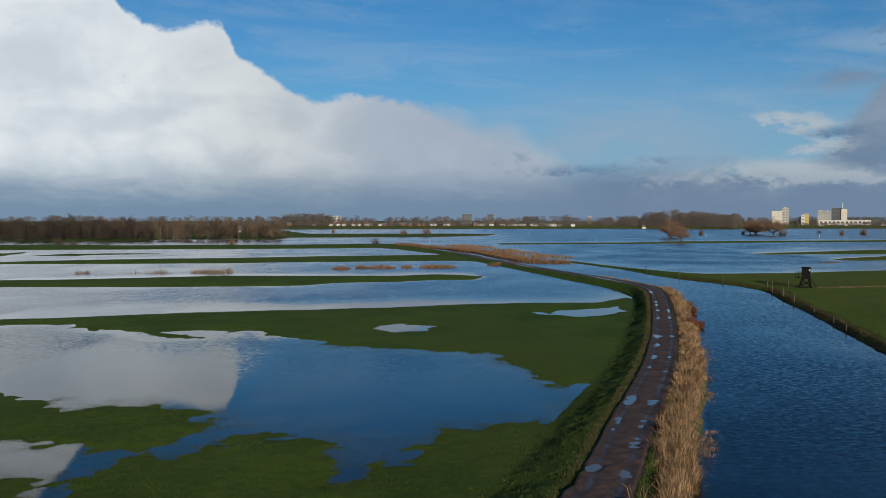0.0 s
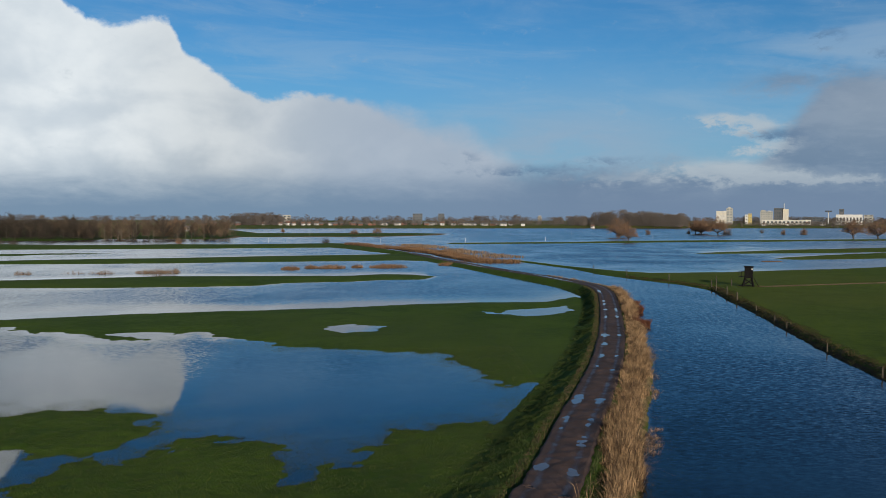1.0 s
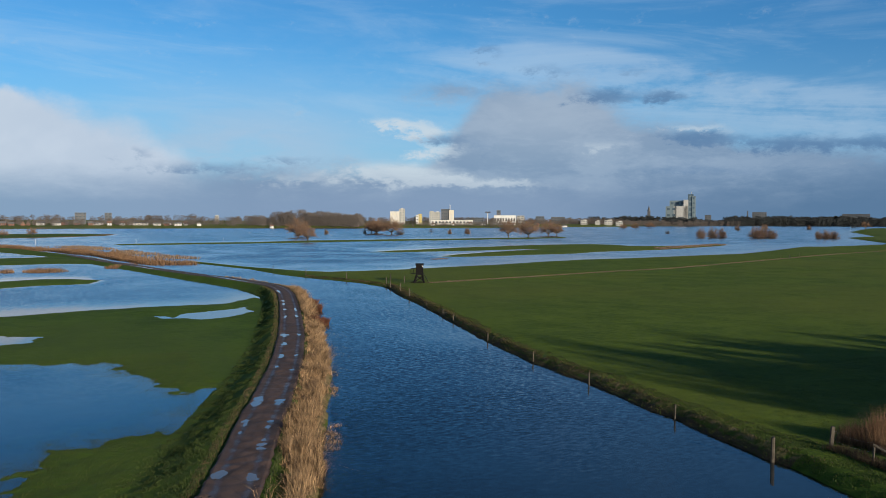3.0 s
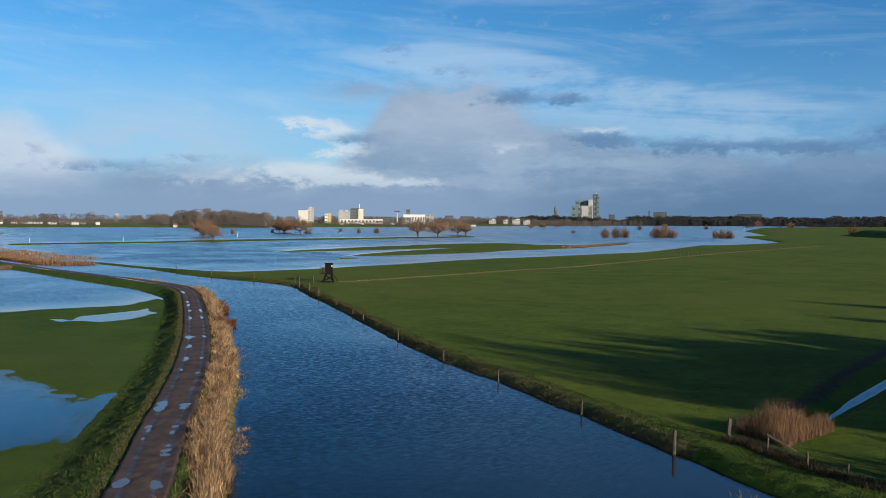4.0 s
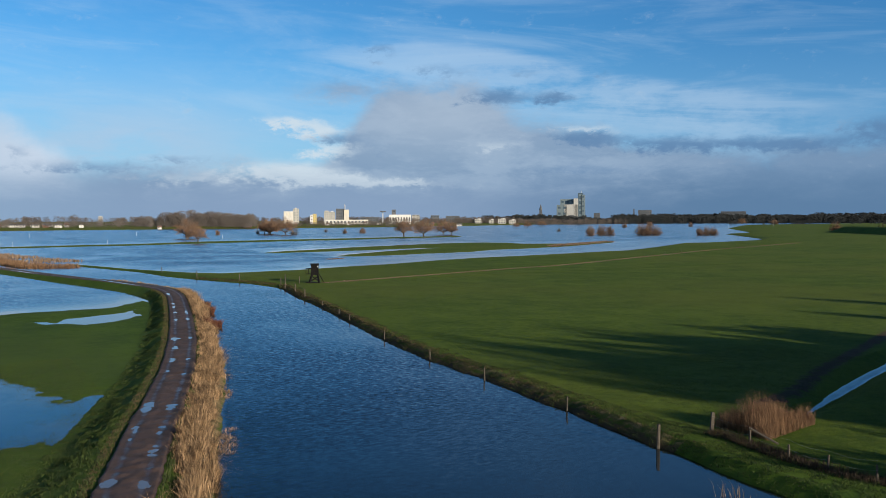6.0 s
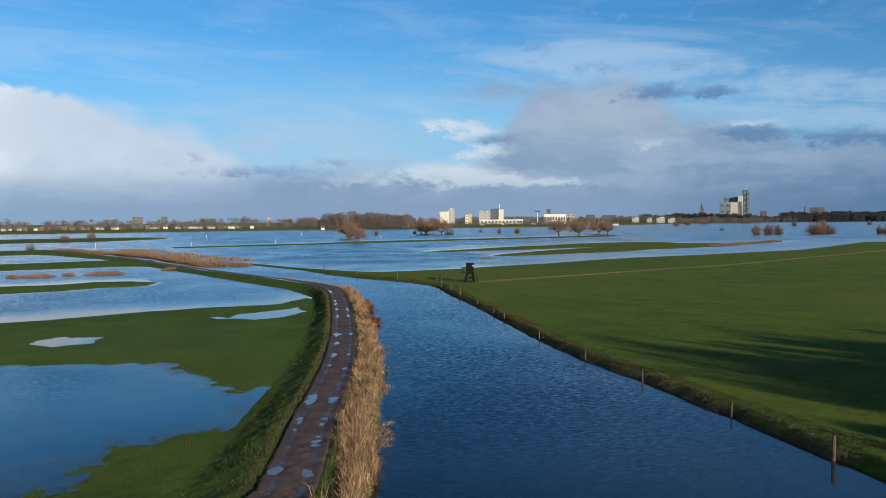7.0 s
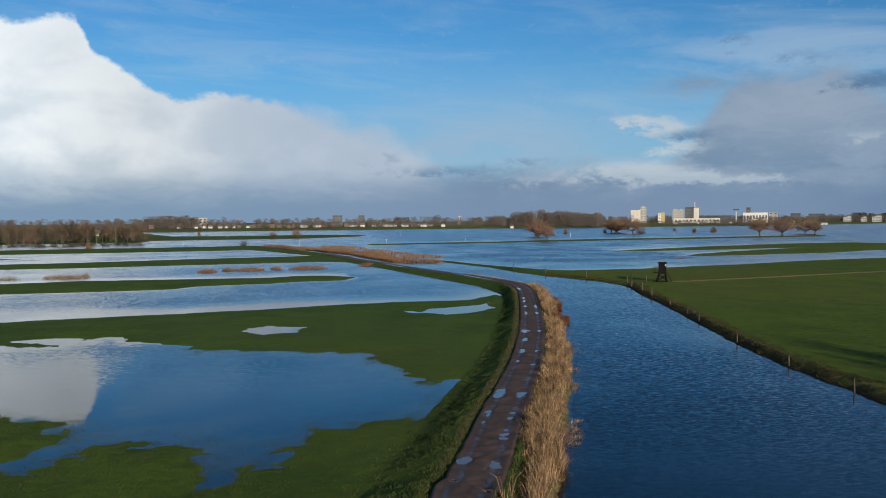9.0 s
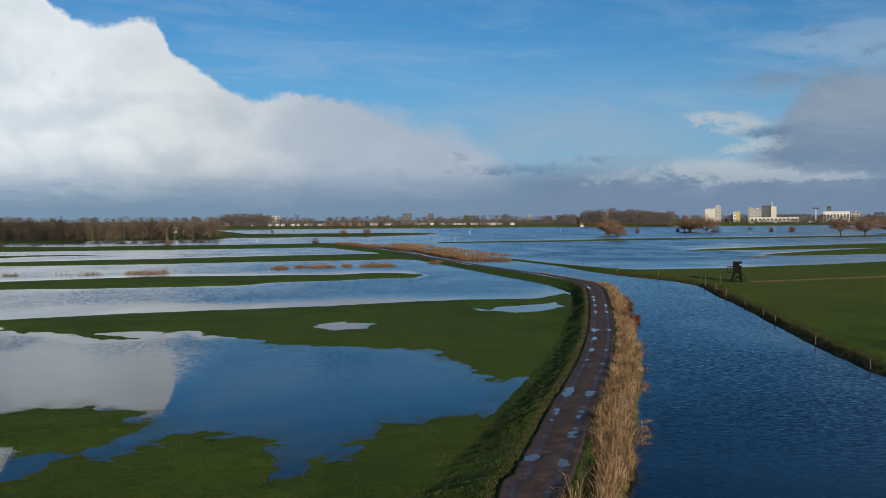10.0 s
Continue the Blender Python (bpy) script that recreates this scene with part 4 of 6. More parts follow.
def build_reed_bank():
    x, y, d = scatter_beside(ROAD, 9500, 1.35, 4.0, 24, 152, 1)
    edge = 2.75 + 0.9 * rough(x, y, 5.0, 91, 3) + 1.3 * rough(x, y, 1.1, 95, 2)
    green = 1.32 + 0.25 * rough(x, y, 3.0, 93) + np.clip((37 - y) * 0.16, 0, 1.0)
    k = (d < edge) & (d > green) & (rough(x, y, 0.9, 94, 2) > -0.12)
    x, y, d = x[k], y[k], d[k]
    size = (0.40 + 0.5 * np.clip((d - 1.4) / 0.8, 0, 1)) * RNG.uniform(0.3, 1.35, len(x)) * np.clip(1 + 2.2 * rough(x, y, 1.3, 97, 2), 0.3, 1.7) * np.clip((180 - y) / 70, 0.45, 1)
    each = 36
    tx, ty, way = tufts(x, y, each, 0.17)
    # each tussock flops its own way, most of them with the wind
    flop = np.repeat(RNG.normal(0.6, 1.5, len(x)), each)
    way = np.where(RNG.random(len(tx)) < 0.65, flop, way)
    tall = np.repeat(size, each) * RNG.uniform(0.25, 1.1, len(tx))
    z = np.repeat(np.maximum(ground_height(x, y), -0.12), each)
    lean = RNG.uniform(0.3, 1.1, len(tx)) * np.repeat(RNG.uniform(0.5, 2.4, len(x)), each)
    blades("reed_bank", tx, ty, z, tall, RNG.uniform(0.007, 0.018, len(tx)) * (1 + ty / 70), lean, REED, "dense dry golden reeds leaning over the canal edge beside the track", "reeds", way)
    # broken stems fallen out over the water
    for y0, y1, n, near, far in ((38.5, 46, 260, 2.9, 3.9), (52, 60, 200, 2.8, 3.6)):
        x, y, d = scatter_beside(ROAD, n, near, far, y0, y1, 1)
        k = rough(x, y, 1.2, 99, 2) > 0.06
        x, y, way = tufts(x[k], y[k], 9, 0.20)
        blades("broken_reed", x, y, np.full(len(x), -0.02), RNG.uniform(0.06, 0.30, len(x)), RNG.uniform(0.008, 0.020, len(x)), RNG.uniform(0.8, 2.2, len(x)), REED, "broken golden reed stems fallen over the canal water", "reeds", way)
    x, y, d = scatter_beside(ROAD, 26000, 1.26, 2.6, 22, 135, 1)
    k = d < 1.38 + 0.25 * rough(x, y, 3.0, 93) + np.clip((37 - y) * 0.16, 0, 1.0)
    x, y = x[k], y[k]
    blades("verge_grass", x, y, ground_height(x, y), RNG.uniform(0.08, 0.26, len(x)), RNG.uniform(0.015, 0.035, len(x)), 0.7, ROUGH_GRASS, "rough green verge grass between track and reeds", "grass")
    x, y, d = scatter_beside(ROAD, 9000, 2.3, 3.9, 84, 108, 1)
    k = rough(x, y, 4.0, 103, 2) + 0.12 * np.sin(y * 0.9) > 0.0
    x, y = x[k], y[k]
    blades("bramble", x, y, np.maximum(ground_height(x, y), 0), RNG.uniform(0.4, 1.1, len(x)), RNG.uniform(0.03, 0.07, len(x)), 0.8, BRAMBLE, "dark rust-red bramble thicket at the reed edge", "bramble")


def build_grass():
    # shaded rough slope left of the track
    x, y, d = scatter_beside(ROAD, 9500, 1.5, 5.1, 24, 128, -1)
    k = (rough(x, y, 0.7, 111, 2) > -0.05) & (d < np.interp(y, [38, 46, 60, 75, 118], [5.0, 4.3, 4.0, 3.6, 2.9]))
    size = RNG.uniform(0.03, 0.17, k.sum()) * np.clip(1.25 - 0.2 * (d[k] - 2), 0.5, 1.2)
    x, y, way = tufts(x[k], y[k], 11, 0.13)
    blades("slope_grass", x, y, ground_height(x, y), np.repeat(size, 11) * RNG.uniform(0.5, 1.1, len(x)), RNG.uniform(0.014, 0.035, len(x)), 0.9, BANK_GRASS, "coarse tussocky grass on the shaded dike slope", "grass", way)
    x, y, d = scatter_beside(ROAD, 5500, 1.24, 1.75, 24, 128, -1)
    blades("dry_verge", x, y, ground_height(x, y), RNG.uniform(0.05, 0.15, len(x)), RNG.uniform(0.015, 0.03, len(x)), 0.7, DEAD_GRASS, "straw-coloured dry grass along the track edge", "grass")
    # wet meadow close by, some of it standing in the shallows
    x, y = RNG.uniform(-24, 10, 210000), 26 + 46 * RNG.random(210000) ** 1.6
    h = ground_height(x, y)
    clump = rough(x, y, 0.7, 121, 2) + 0.6 * rough(x, y, 4.0, 125, 2)
    k = (h > -0.015) & (clump > -0.2)
    x, y, h = x[k], y[k], h[k]
    blades("meadow_grass", x, y, h, RNG.uniform(0.03, 0.085, len(x)) + np.maximum(-h, 0), RNG.uniform(0.007, 0.018, len(x)), 0.9, GRASS, "short wet meadow grass standing out of the shallow flood", "grass")
    # blades lying on the shallows, thinning out with the depth
    x, y = RNG.uniform(-24, 13, 700000), 29 + 48 * RNG.random(700000) ** 1.3
    h = ground_height(x, y)
    k = (h > -0.13) & (h < 0.012) & (RNG.random(len(x)) < np.clip(1 + h / 0.12, 0, 1) ** 1.6 * np.clip(0.75 + 2.2 * rough(x, y, 1.1, 127, 3), 0.05, 1))
    x, y = x[k], y[k]
    n = len(x)
    blades("drowned_grass", x, y, np.maximum(h[k], 0.0), RNG.uniform(0.008, 0.030, n), RNG.uniform(0.010, 0.028, n) * (0.5 + y / 70), RNG.uniform(1.5, 4.5, n), GRASS, "drowned grass blades floating along the flood edge", "grass")
    x, y, d = scatter_beside(smooth_line(FENCE + [(33.5, 15)], 0.5), 6000, -0.55, 0.55, 14, 29, 1)
    blades("fence_brush", x, y, ground_height(x, y), RNG.uniform(0.08, 0.42, len(x)), RNG.uniform(0.008, 0.022, len(x)), RNG.uniform(0.5, 1.8, len(x)), BRUSH, "dark withered brush along the field fence", "brush")
    # the canal's far bank
    bank = smooth_line([(29, 12)] + BANK[::-1] + CAUSEWAY_S[::-1][1:5], 1.0)
    x, y, d = scatter_beside(bank, 95000, 0.0, 3.6, 14, 160, 1)
    k = (rough(x, y, 0.6, 141, 2) > -0.14) & (d < np.interp(y, [26, 36, 60], [3.6, 2.2, 1.8]) + rough(x, y, 2.0, 145, 2) * 1.5)
    x, y, d = x[k], y[k], d[k]
    h = ground_height(x, y)
    dead = RNG.random(len(x)) < np.clip(0.75 - np.abs(d - 0.8) * 0.8, 0.1, 0.8) * np.clip((y - 24) / 20, 0, 1)
    for name, pick, mat, tall, label in (("bank_grass", ~dead, BANK_GRASS, 0.11, "rough green grass on the canal bank"), ("dead_bank_grass", dead, DEAD_GRASS, 0.15, "withered brown grass fringe on the canal bank")):
        n = pick.sum()
        blades(name, x[pick], y[pick], h[pick], RNG.uniform(0.4, 1.0, n) * tall, RNG.uniform(0.012, 0.030, n) * (1 + y[pick] / 90), 1.2, mat, label, "grass")
    x, y = RNG.uniform(29.5, 60, 60000), RNG.uniform(17, 46, 60000)
    h = ground_height(x, y)
    k = (h > 0.05) & (rough(x, y, 0.8, 151, 2) + 0.5 * rough(x, y, 5, 155, 2) > -0.14)
    blades("field_grass", x[k], y[k], h[k], RNG.uniform(0.03, 0.09, k.sum()), RNG.uniform(0.008, 0.02, k.sum()), 0.9, GRASS, "short grass of the dry field beside the canal", "grass")
    x, y = 27.0 + RNG.normal(0, 0.35, 26), 21.9 + RNG.normal(0, 0.5, 26)
    blades("stray_reed", x, y, np.zeros(26), RNG.uniform(0.3, 0.9, 26), RNG.uniform(0.015, 0.03, 26), 0.5, REED_PALE, "few pale stray reed stems in the canal", "reeds")
    # flood drift left along the field
    x, y, d = scatter_beside(smooth_line(DRIFT, 3.0), 7000, -0.6, 0.6, 120, 232, 1)
    k = rough(x, y, 6.0, 161, 3) > -0.2
    blades("drift_line", x[k], y[k], ground_height(x[k], y[k]), RNG.uniform(0.05, 0.18, k.sum()), RNG.uniform(0.05, 0.16, k.sum()), 0.9, REED_PALE, "pale line of washed-up straw across the field", "debris")


def build_far_reeds():
    belt = smooth_line(REEDS_FAR, 3.0)
    x, y, d = scatter_beside(belt, 40000, -1.5, 5.0, 200, 360, -1)
    k = rough(x, y, 9.0, 171, 3) > -0.22
    x, y = x[k], y[k]
    z = np.maximum(ground_height(x, y), 0)
    blades("reed_belt", x, y, z, RNG.uniform(0.5, 1.45, len(x)) * (1 + 0.8 * rough(x, y, 5.0, 175, 3)), RNG.uniform(0.025, 0.06, len(x)), RNG.uniform(0.2, 1.1, len(x)), REED_RED, "tall brown reed belt beside the far track", "reeds")
    tail = smooth_line([(24, 240), (12, 300), (2, 350), (-14, 372)], 4.0)
    x, y, d = scatter_beside(tail, 4000, 0, 14, 230, 380, 1)
    k = rough(x, y, 12.0, 177, 3) > 0.02
    blades("sedge", x[k], y[k], np.maximum(ground_height(x[k], y[k]), 0), RNG.uniform(0.4, 0.9, k.sum()), RNG.uniform(0.12, 0.3, k.sum()), 0.6, REED_PALE, "low tan sedge in the shallows behind the reed belt", "reeds")
    sizes = (2.1, 1.6, 3.2, 1.4, 3.8, 2.4, 1.0, 0.8, 1.6, 1.8, 2.4, 1.6, 2.2, 2.2, 0.8, 2.4, 2.2)
    thick = (1, 1, 1, 0.9, 1, 0.5, 0.35, 0.3, 0.12, 0.25, 0.08, 0.4, 0.5, 0.45, 0.3, 1, 1)
    for (cx, cy), r, t in zip(REED_ISLANDS, sizes, thick):
        n = int(1000 * t * r / 2)
        a, q = RNG.uniform(0, 2 * np.pi, n), np.sqrt(RNG.random(n))
        x, y = cx + np.cos(a) * q * r, cy + np.sin(a) * q * r * 0.9
        o = blades("reed_island", x, y, np.zeros(n), RNG.uniform(0.25, 1.0, n) * (1.25 - 0.7 * q * q) * (1 + 0.7 * rough(x, y, 1.2, 179, 2)), RNG.uniform(0.018, 0.045, n), RNG.uniform(0.15, 0.9, n), REED_PALE if t < 0.6 else REED_RED,
                   "clump of dry reeds standing in flood water" if t > 0.6 else "thin pale reed stems standing in flood water", "reeds")
        o["group"] = "reed clumps in the flood"
    x, y, d = scatter_beside(smooth_line(REDREEDS[:4], 3.0), 5200, -2.2, 2.2, 255, 302, 1)
    blades("rust_sedge", x, y, np.maximum(ground_height(x, y), 0), RNG.uniform(0.2, 0.6, len(x)), RNG.uniform(0.1, 0.3, len(x)), 0.7, REED_PALE, "low orange-tan sedge at the end of a flooded strip", "reeds")
    x, y, d = scatter_beside(np.array(REDREEDS[4:]), 900, -1.2, 1.2, 200, 230, 1)
    blades("floating_straw", x, y, np.zeros(len(x)), RNG.uniform(0.08, 0.2, len(x)), RNG.uniform(0.15, 0.3, len(x)), 0.9, REED_RED, "raft of rust-coloured straw on the flood", "debris")
    # reeds at the mouth of the ditch
    x, y = in_outline(CLUMP, 14000)
    s = inside(CLUMP, x, y)
    z = ground_height(x, y)
    tall = (0.55 + 1.1 * np.clip(s / 1.3, 0, 1)) * RNG.uniform(0.3, 1.15, len(x)) * np.clip(1 + 2.2 * rough(x, y, 1.5, 181, 2) - 0.04 * (x - 36.5), 0.3, 1.15)
    blades("ditch_reed", x, y, z, tall, RNG.uniform(0.006, 0.015, len(x)), RNG.uniform(0.1, 0.75, len(x)), REED_RED, "tall rust-brown reeds at the mouth of the ditch", "reeds")
    x, y, d = scatter_beside(smooth_line([(44, 30.2), (55, 34.9), (70, 39.2), (84, 42.6)], 1.0), 5000, -0.6, 1.6, 28, 45, -1)
    k = (rough(x, y, 3.0, 185, 2) > 0.0) & (x > 70)
    blades("ditch_grass", x[k], y[k], ground_height(x[k], y[k]), RNG.uniform(0.06, 0.2, k.sum()), RNG.uniform(0.02, 0.05, k.sum()), 0.6, REED_PALE, "withered tan grass along the ditch", "grass")


build_reed_bank()
build_grass()
build_far_reeds()


# ---------------------------------------------------------------- trees
def tube(verts, faces, a, b, ra, rb, sides=5):
    d = (b - a).normalized()
    u = d.orthogonal().normalized()
    w = d.cross(u)
    base = len(verts)
    for p, r in ((a, ra), (b, rb)):
        for j in range(sides):
            t = 2 * math.pi * j / sides
            verts.append(p + (u * math.cos(t) + w * math.sin(t)) * r)
    for j in range(sides):
        faces.append((base + j, base + (j + 1) % sides, base + sides + (j + 1) % sides, base + sides + j))


def grow_tree(seed, height, spread, stems=1, fine=1.0, wide=0.07, upright=0.5, bare=0.2):
    """Limbs as tapered tubes and twigs as slim blades; returns vertices and faces of both."""
    rng = random.Random(seed)
    lv, lf, tv, tf = [], [], [], []

    def twig(p, d, length):
        side = d.cross(Vector((rng.uniform(-1, 1), rng.uniform(-1, 1), rng.uniform(-1, 1)))).normalized() * wide * rng.uniform(0.6, 1.3)
        mid, tip = p + d * length * 0.55, p + d * length + Vector((0, 0, -0.06 * length))
        i = len(tv)
        tv.extend((p - side * 0.6, p + side * 0.6, mid + side * 0.5, mid - side * 0.5, tip))
        tf.extend(((i, i + 1, i + 2), (i, i + 2, i + 3), (i + 3, i + 2, i + 4)))

    def limb(p, d, length, r, level):
        n = 3 if level < 2 else 2
        for s in range(n):
            q = p + d * (length / n)
            tube(lv, lf, p, q, r, r * 0.72, 5 if level < 2 else 3)
            r, p = r * 0.72, q
            d = (d + Vector((rng.gauss(0, 0.16), rng.gauss(0, 0.16), 0.10 * upright))).normalized()
            if level < 3:
                kids = rng.randint(2, 3) + (stems == 1 and level == 0) if level < 2 else 0
                for _ in range(kids):
                    a = rng.uniform(0, 2 * math.pi)
                    out = Vector((math.cos(a) * spread, math.sin(a) * spread, upright + rng.uniform(-0.15, 0.6)))
                    limb(p, (d * 0.6 + out).normalized(), length * (rng.uniform(0.75, 1.1) if level == 0 else rng.uniform(0.42, 0.66)), r * 0.6, level + 1)
                if level >= 1 or stems > 1:
                    for _ in range(int(rng.randint(4, 6) * fine * (1.0 if level == 2 else 0.6))):
                        a = rng.uniform(0, 2 * math.pi)
                        out = Vector((math.cos(a), math.sin(a), upright + rng.uniform(-0.3, 0.9)))
                        twig(p - d * rng.uniform(0, length / n), (d * 0.7 + out).normalized(), height * rng.uniform(0.07, 0.17))

    for s in range(stems):
        lean = Vector((rng.gauss(0, 0.25), rng.gauss(0, 0.25), 0)) if stems > 1 else Vector((rng.gauss(0, 0.05), rng.gauss(0, 0.05), 0))
        foot = Vector((0, 0, -0.4))
        d = (Vector((0, 0, 1)) + lean * (0.35 if stems > 1 else 0.8)).normalized()
        if stems > 1:
            q = foot + Vector((lean.x, lean.y, 0)) * height * 0.95
            tube(lv, lf, foot, q, height * 0.014, height * 0.011, 5)
            foot = q
        size = height * (0.50 if stems == 1 else 0.46) * rng.uniform(0.85, 1.1)
        if stems == 1:
            q = foot + d * (height * bare + 0.4)
            tube(lv, lf, foot, q, height * 0.026, height * 0.021, 7)
            foot = q
        limb(foot, d, size, height * (0.021 if stems == 1 else 0.010), 0)
    return lv, lf, tv, tf


def grow_dome(seed, height, width, stems=60, each=26, wide=0.05, low=0.12):
    """A rounded shrub: stems curving out from the foot to a dome, feathered with twigs."""
    rng = random.Random(seed)
    lv, lf, tv, tf = [], [], [], []
    for _ in range(stems):
        a, e = rng.uniform(0, 2 * math.pi), math.asin(rng.uniform(low, 1.0))
        reach = rng.uniform(0.72, 1.04)
        foot = Vector((rng.gauss(0, 0.08) * width, rng.gauss(0, 0.08) * width, -0.3))
        end = Vector((math.cos(a) * math.cos(e) * width / 2, math.sin(a) * math.cos(e) * width / 2, math.sin(e) * height)) * reach
        mid = foot.lerp(end, 0.5) + Vector((0, 0, height * 0.10 * math.cos(e)))
        spots = [foot * (1 - t) ** 2 + mid * (2 * t * (1 - t)) + end * t * t for t in (0, 0.33, 0.67, 1)]
        r = height * 0.011
        for p, q in zip(spots, spots[1:]):
            tube(lv, lf, p, q, r, r * 0.68, 3)
            r *= 0.68
        for _ in range(each):
            t = rng.uniform(0.25, 1.0)
            p = foot * (1 - t) ** 2 + mid * (2 * t * (1 - t)) + end * t * t
            d = ((end - mid).normalized() * 0.8 + Vector((rng.gauss(0, 0.55), rng.gauss(0, 0.55), rng.uniform(0.0, 0.9)))).normalized()
            length = height * rng.uniform(0.08, 0.2)
            side = d.cross(Vector((rng.uniform(-1, 1), rng.uniform(-1, 1), rng.uniform(-1, 1)))).normalized() * wide * rng.uniform(0.6, 1.3)
            i = len(tv)
            half = p + d * length * 0.5
            tv.extend((p - side * 0.6, p + side * 0.6, half + side * 0.5, half - side * 0.5, p + d * length))
            tf.extend(((i, i + 1, i + 2), (i, i + 2, i + 3), (i + 3, i + 2, i + 4)))
    return lv, lf, tv, tf


def grow_willow(seed, height, width, boughs=7, limbs=46, sprays=46, wide=0.05, bole=0.2):
    """An old willow: a short leaning bole, boughs spreading from its head, and a broad round crown of fine sprays."""
    rng = random.Random(seed)
    lv, lf, tv, tf = [], [], [], []
    head = Vector((rng.gauss(0, 0.3), rng.gauss(0, 0.3), height * bole))
    tube(lv, lf, Vector((0, 0, -0.5)), head, height * 0.038, height * 0.030, 7)
    forks = []
    for i in range(boughs):
        a = 2 * math.pi * (i + rng.uniform(-0.3, 0.3)) / boughs
        q = head + Vector((math.cos(a) * width * 0.17, math.sin(a) * width * 0.17, height * rng.uniform(0.08, 0.24)))
        tube(lv, lf, head, q, height * 0.018, height * 0.012, 5)
        forks.append(q)
    for i in range(limbs):
        p = forks[i % boughs]
        a = math.atan2(p.y - head.y, p.x - head.x) + rng.gauss(0, 0.55)
        e = math.asin(rng.uniform(-0.05, 1.0))
        grown = rng.uniform(0.72, 1.0)
        end = Vector((math.cos(a) * math.cos(e) * width / 2, math.sin(a) * math.cos(e) * width / 2, height * (0.22 + 0.78 * math.sin(e)))) * grown
        mid = p.lerp(end, 0.5) + Vector((0, 0, height * 0.05))
        tube(lv, lf, p, mid, height * 0.009, height * 0.006, 3)
        tube(lv, lf, mid, end, height * 0.006, height * 0.003, 3)
        for _ in range(sprays):
            t = rng.uniform(0.15, 1.0)
            o = p.lerp(mid, t * 2) if t < 0.5 else mid.lerp(end, t * 2 - 1)
            o = o + Vector((rng.gauss(0, 0.05), rng.gauss(0, 0.05), rng.gauss(0, 0.035))) * height
            d = ((end - p).normalized() * 0.5 + Vector((rng.gauss(0, 0.6), rng.gauss(0, 0.6), rng.uniform(-0.1, 0.9)))).normalized()
            length = height * rng.uniform(0.06, 0.15)
            side = d.cross(Vector((rng.uniform(-1, 1), rng.uniform(-1, 1), rng.uniform(-1, 1)))).normalized() * wide * rng.uniform(0.6, 1.3)
            n = len(tv)
            half = o + d * length * 0.5
            tv.extend((o - side * 0.6, o + side * 0.6, half + side * 0.5, half - side * 0.5, o + d * length))
            tf.extend(((n, n + 1, n + 2), (n, n + 2, n + 3), (n + 3, n + 2, n + 4)))
    return lv, lf, tv, tf


def tree(name, seed, height, spread, label, twigs=None, **shape):
    lv, lf, tv, tf = (grow_dome if "each" in shape else grow_willow if "sprays" in shape else grow_tree)(seed, height, spread, **shape)
    peak = max(p.z for p in tv)
    lv, tv = [p * (height / peak) for p in lv], [p * (height / peak) for p in tv]
    root = tagged(new(name), label, "tree" if name not in ("willow_shrub", "bush") else "shrub", "bare trees and shrubs")
    for part_name, v, f, m in (("trunk", lv, lf, BARK), ("crown", tv, tf, twigs or TWIG)):
        me = bpy.data.meshes.new(part_name)
        me.from_pydata([tuple(p) for p in v], [], f)
        me.materials.append(m)
        new(part_name, me).parent = root
    return root


def height_at(x, y):
    return float(ground_height(np.array([float(x)]), np.array([float(y)]))[0])


PLANTED = set()


def plant(kinds, spots):
    """Copies of grown trees at (x, y, height, kind)."""
    rng = random.Random(5)
    for x, y, tall, kind in spots:
        ob, own = kinds[kind]
        s = tall / own
        m = Matrix.Translation((x, y, max(height_at(x, y), -0.3))) @ Matrix.Rotation(rng.uniform(0, 6.28), 4, "Z")
        if kind not in PLANTED:
            PLANTED.add(kind)
            t = ob
            t.matrix_basis = m
        else:
            t = copy_thing(ob, m)
        t.scale = (s * rng.uniform(0.9, 1.1), s * rng.uniform(0.9, 1.1), s)


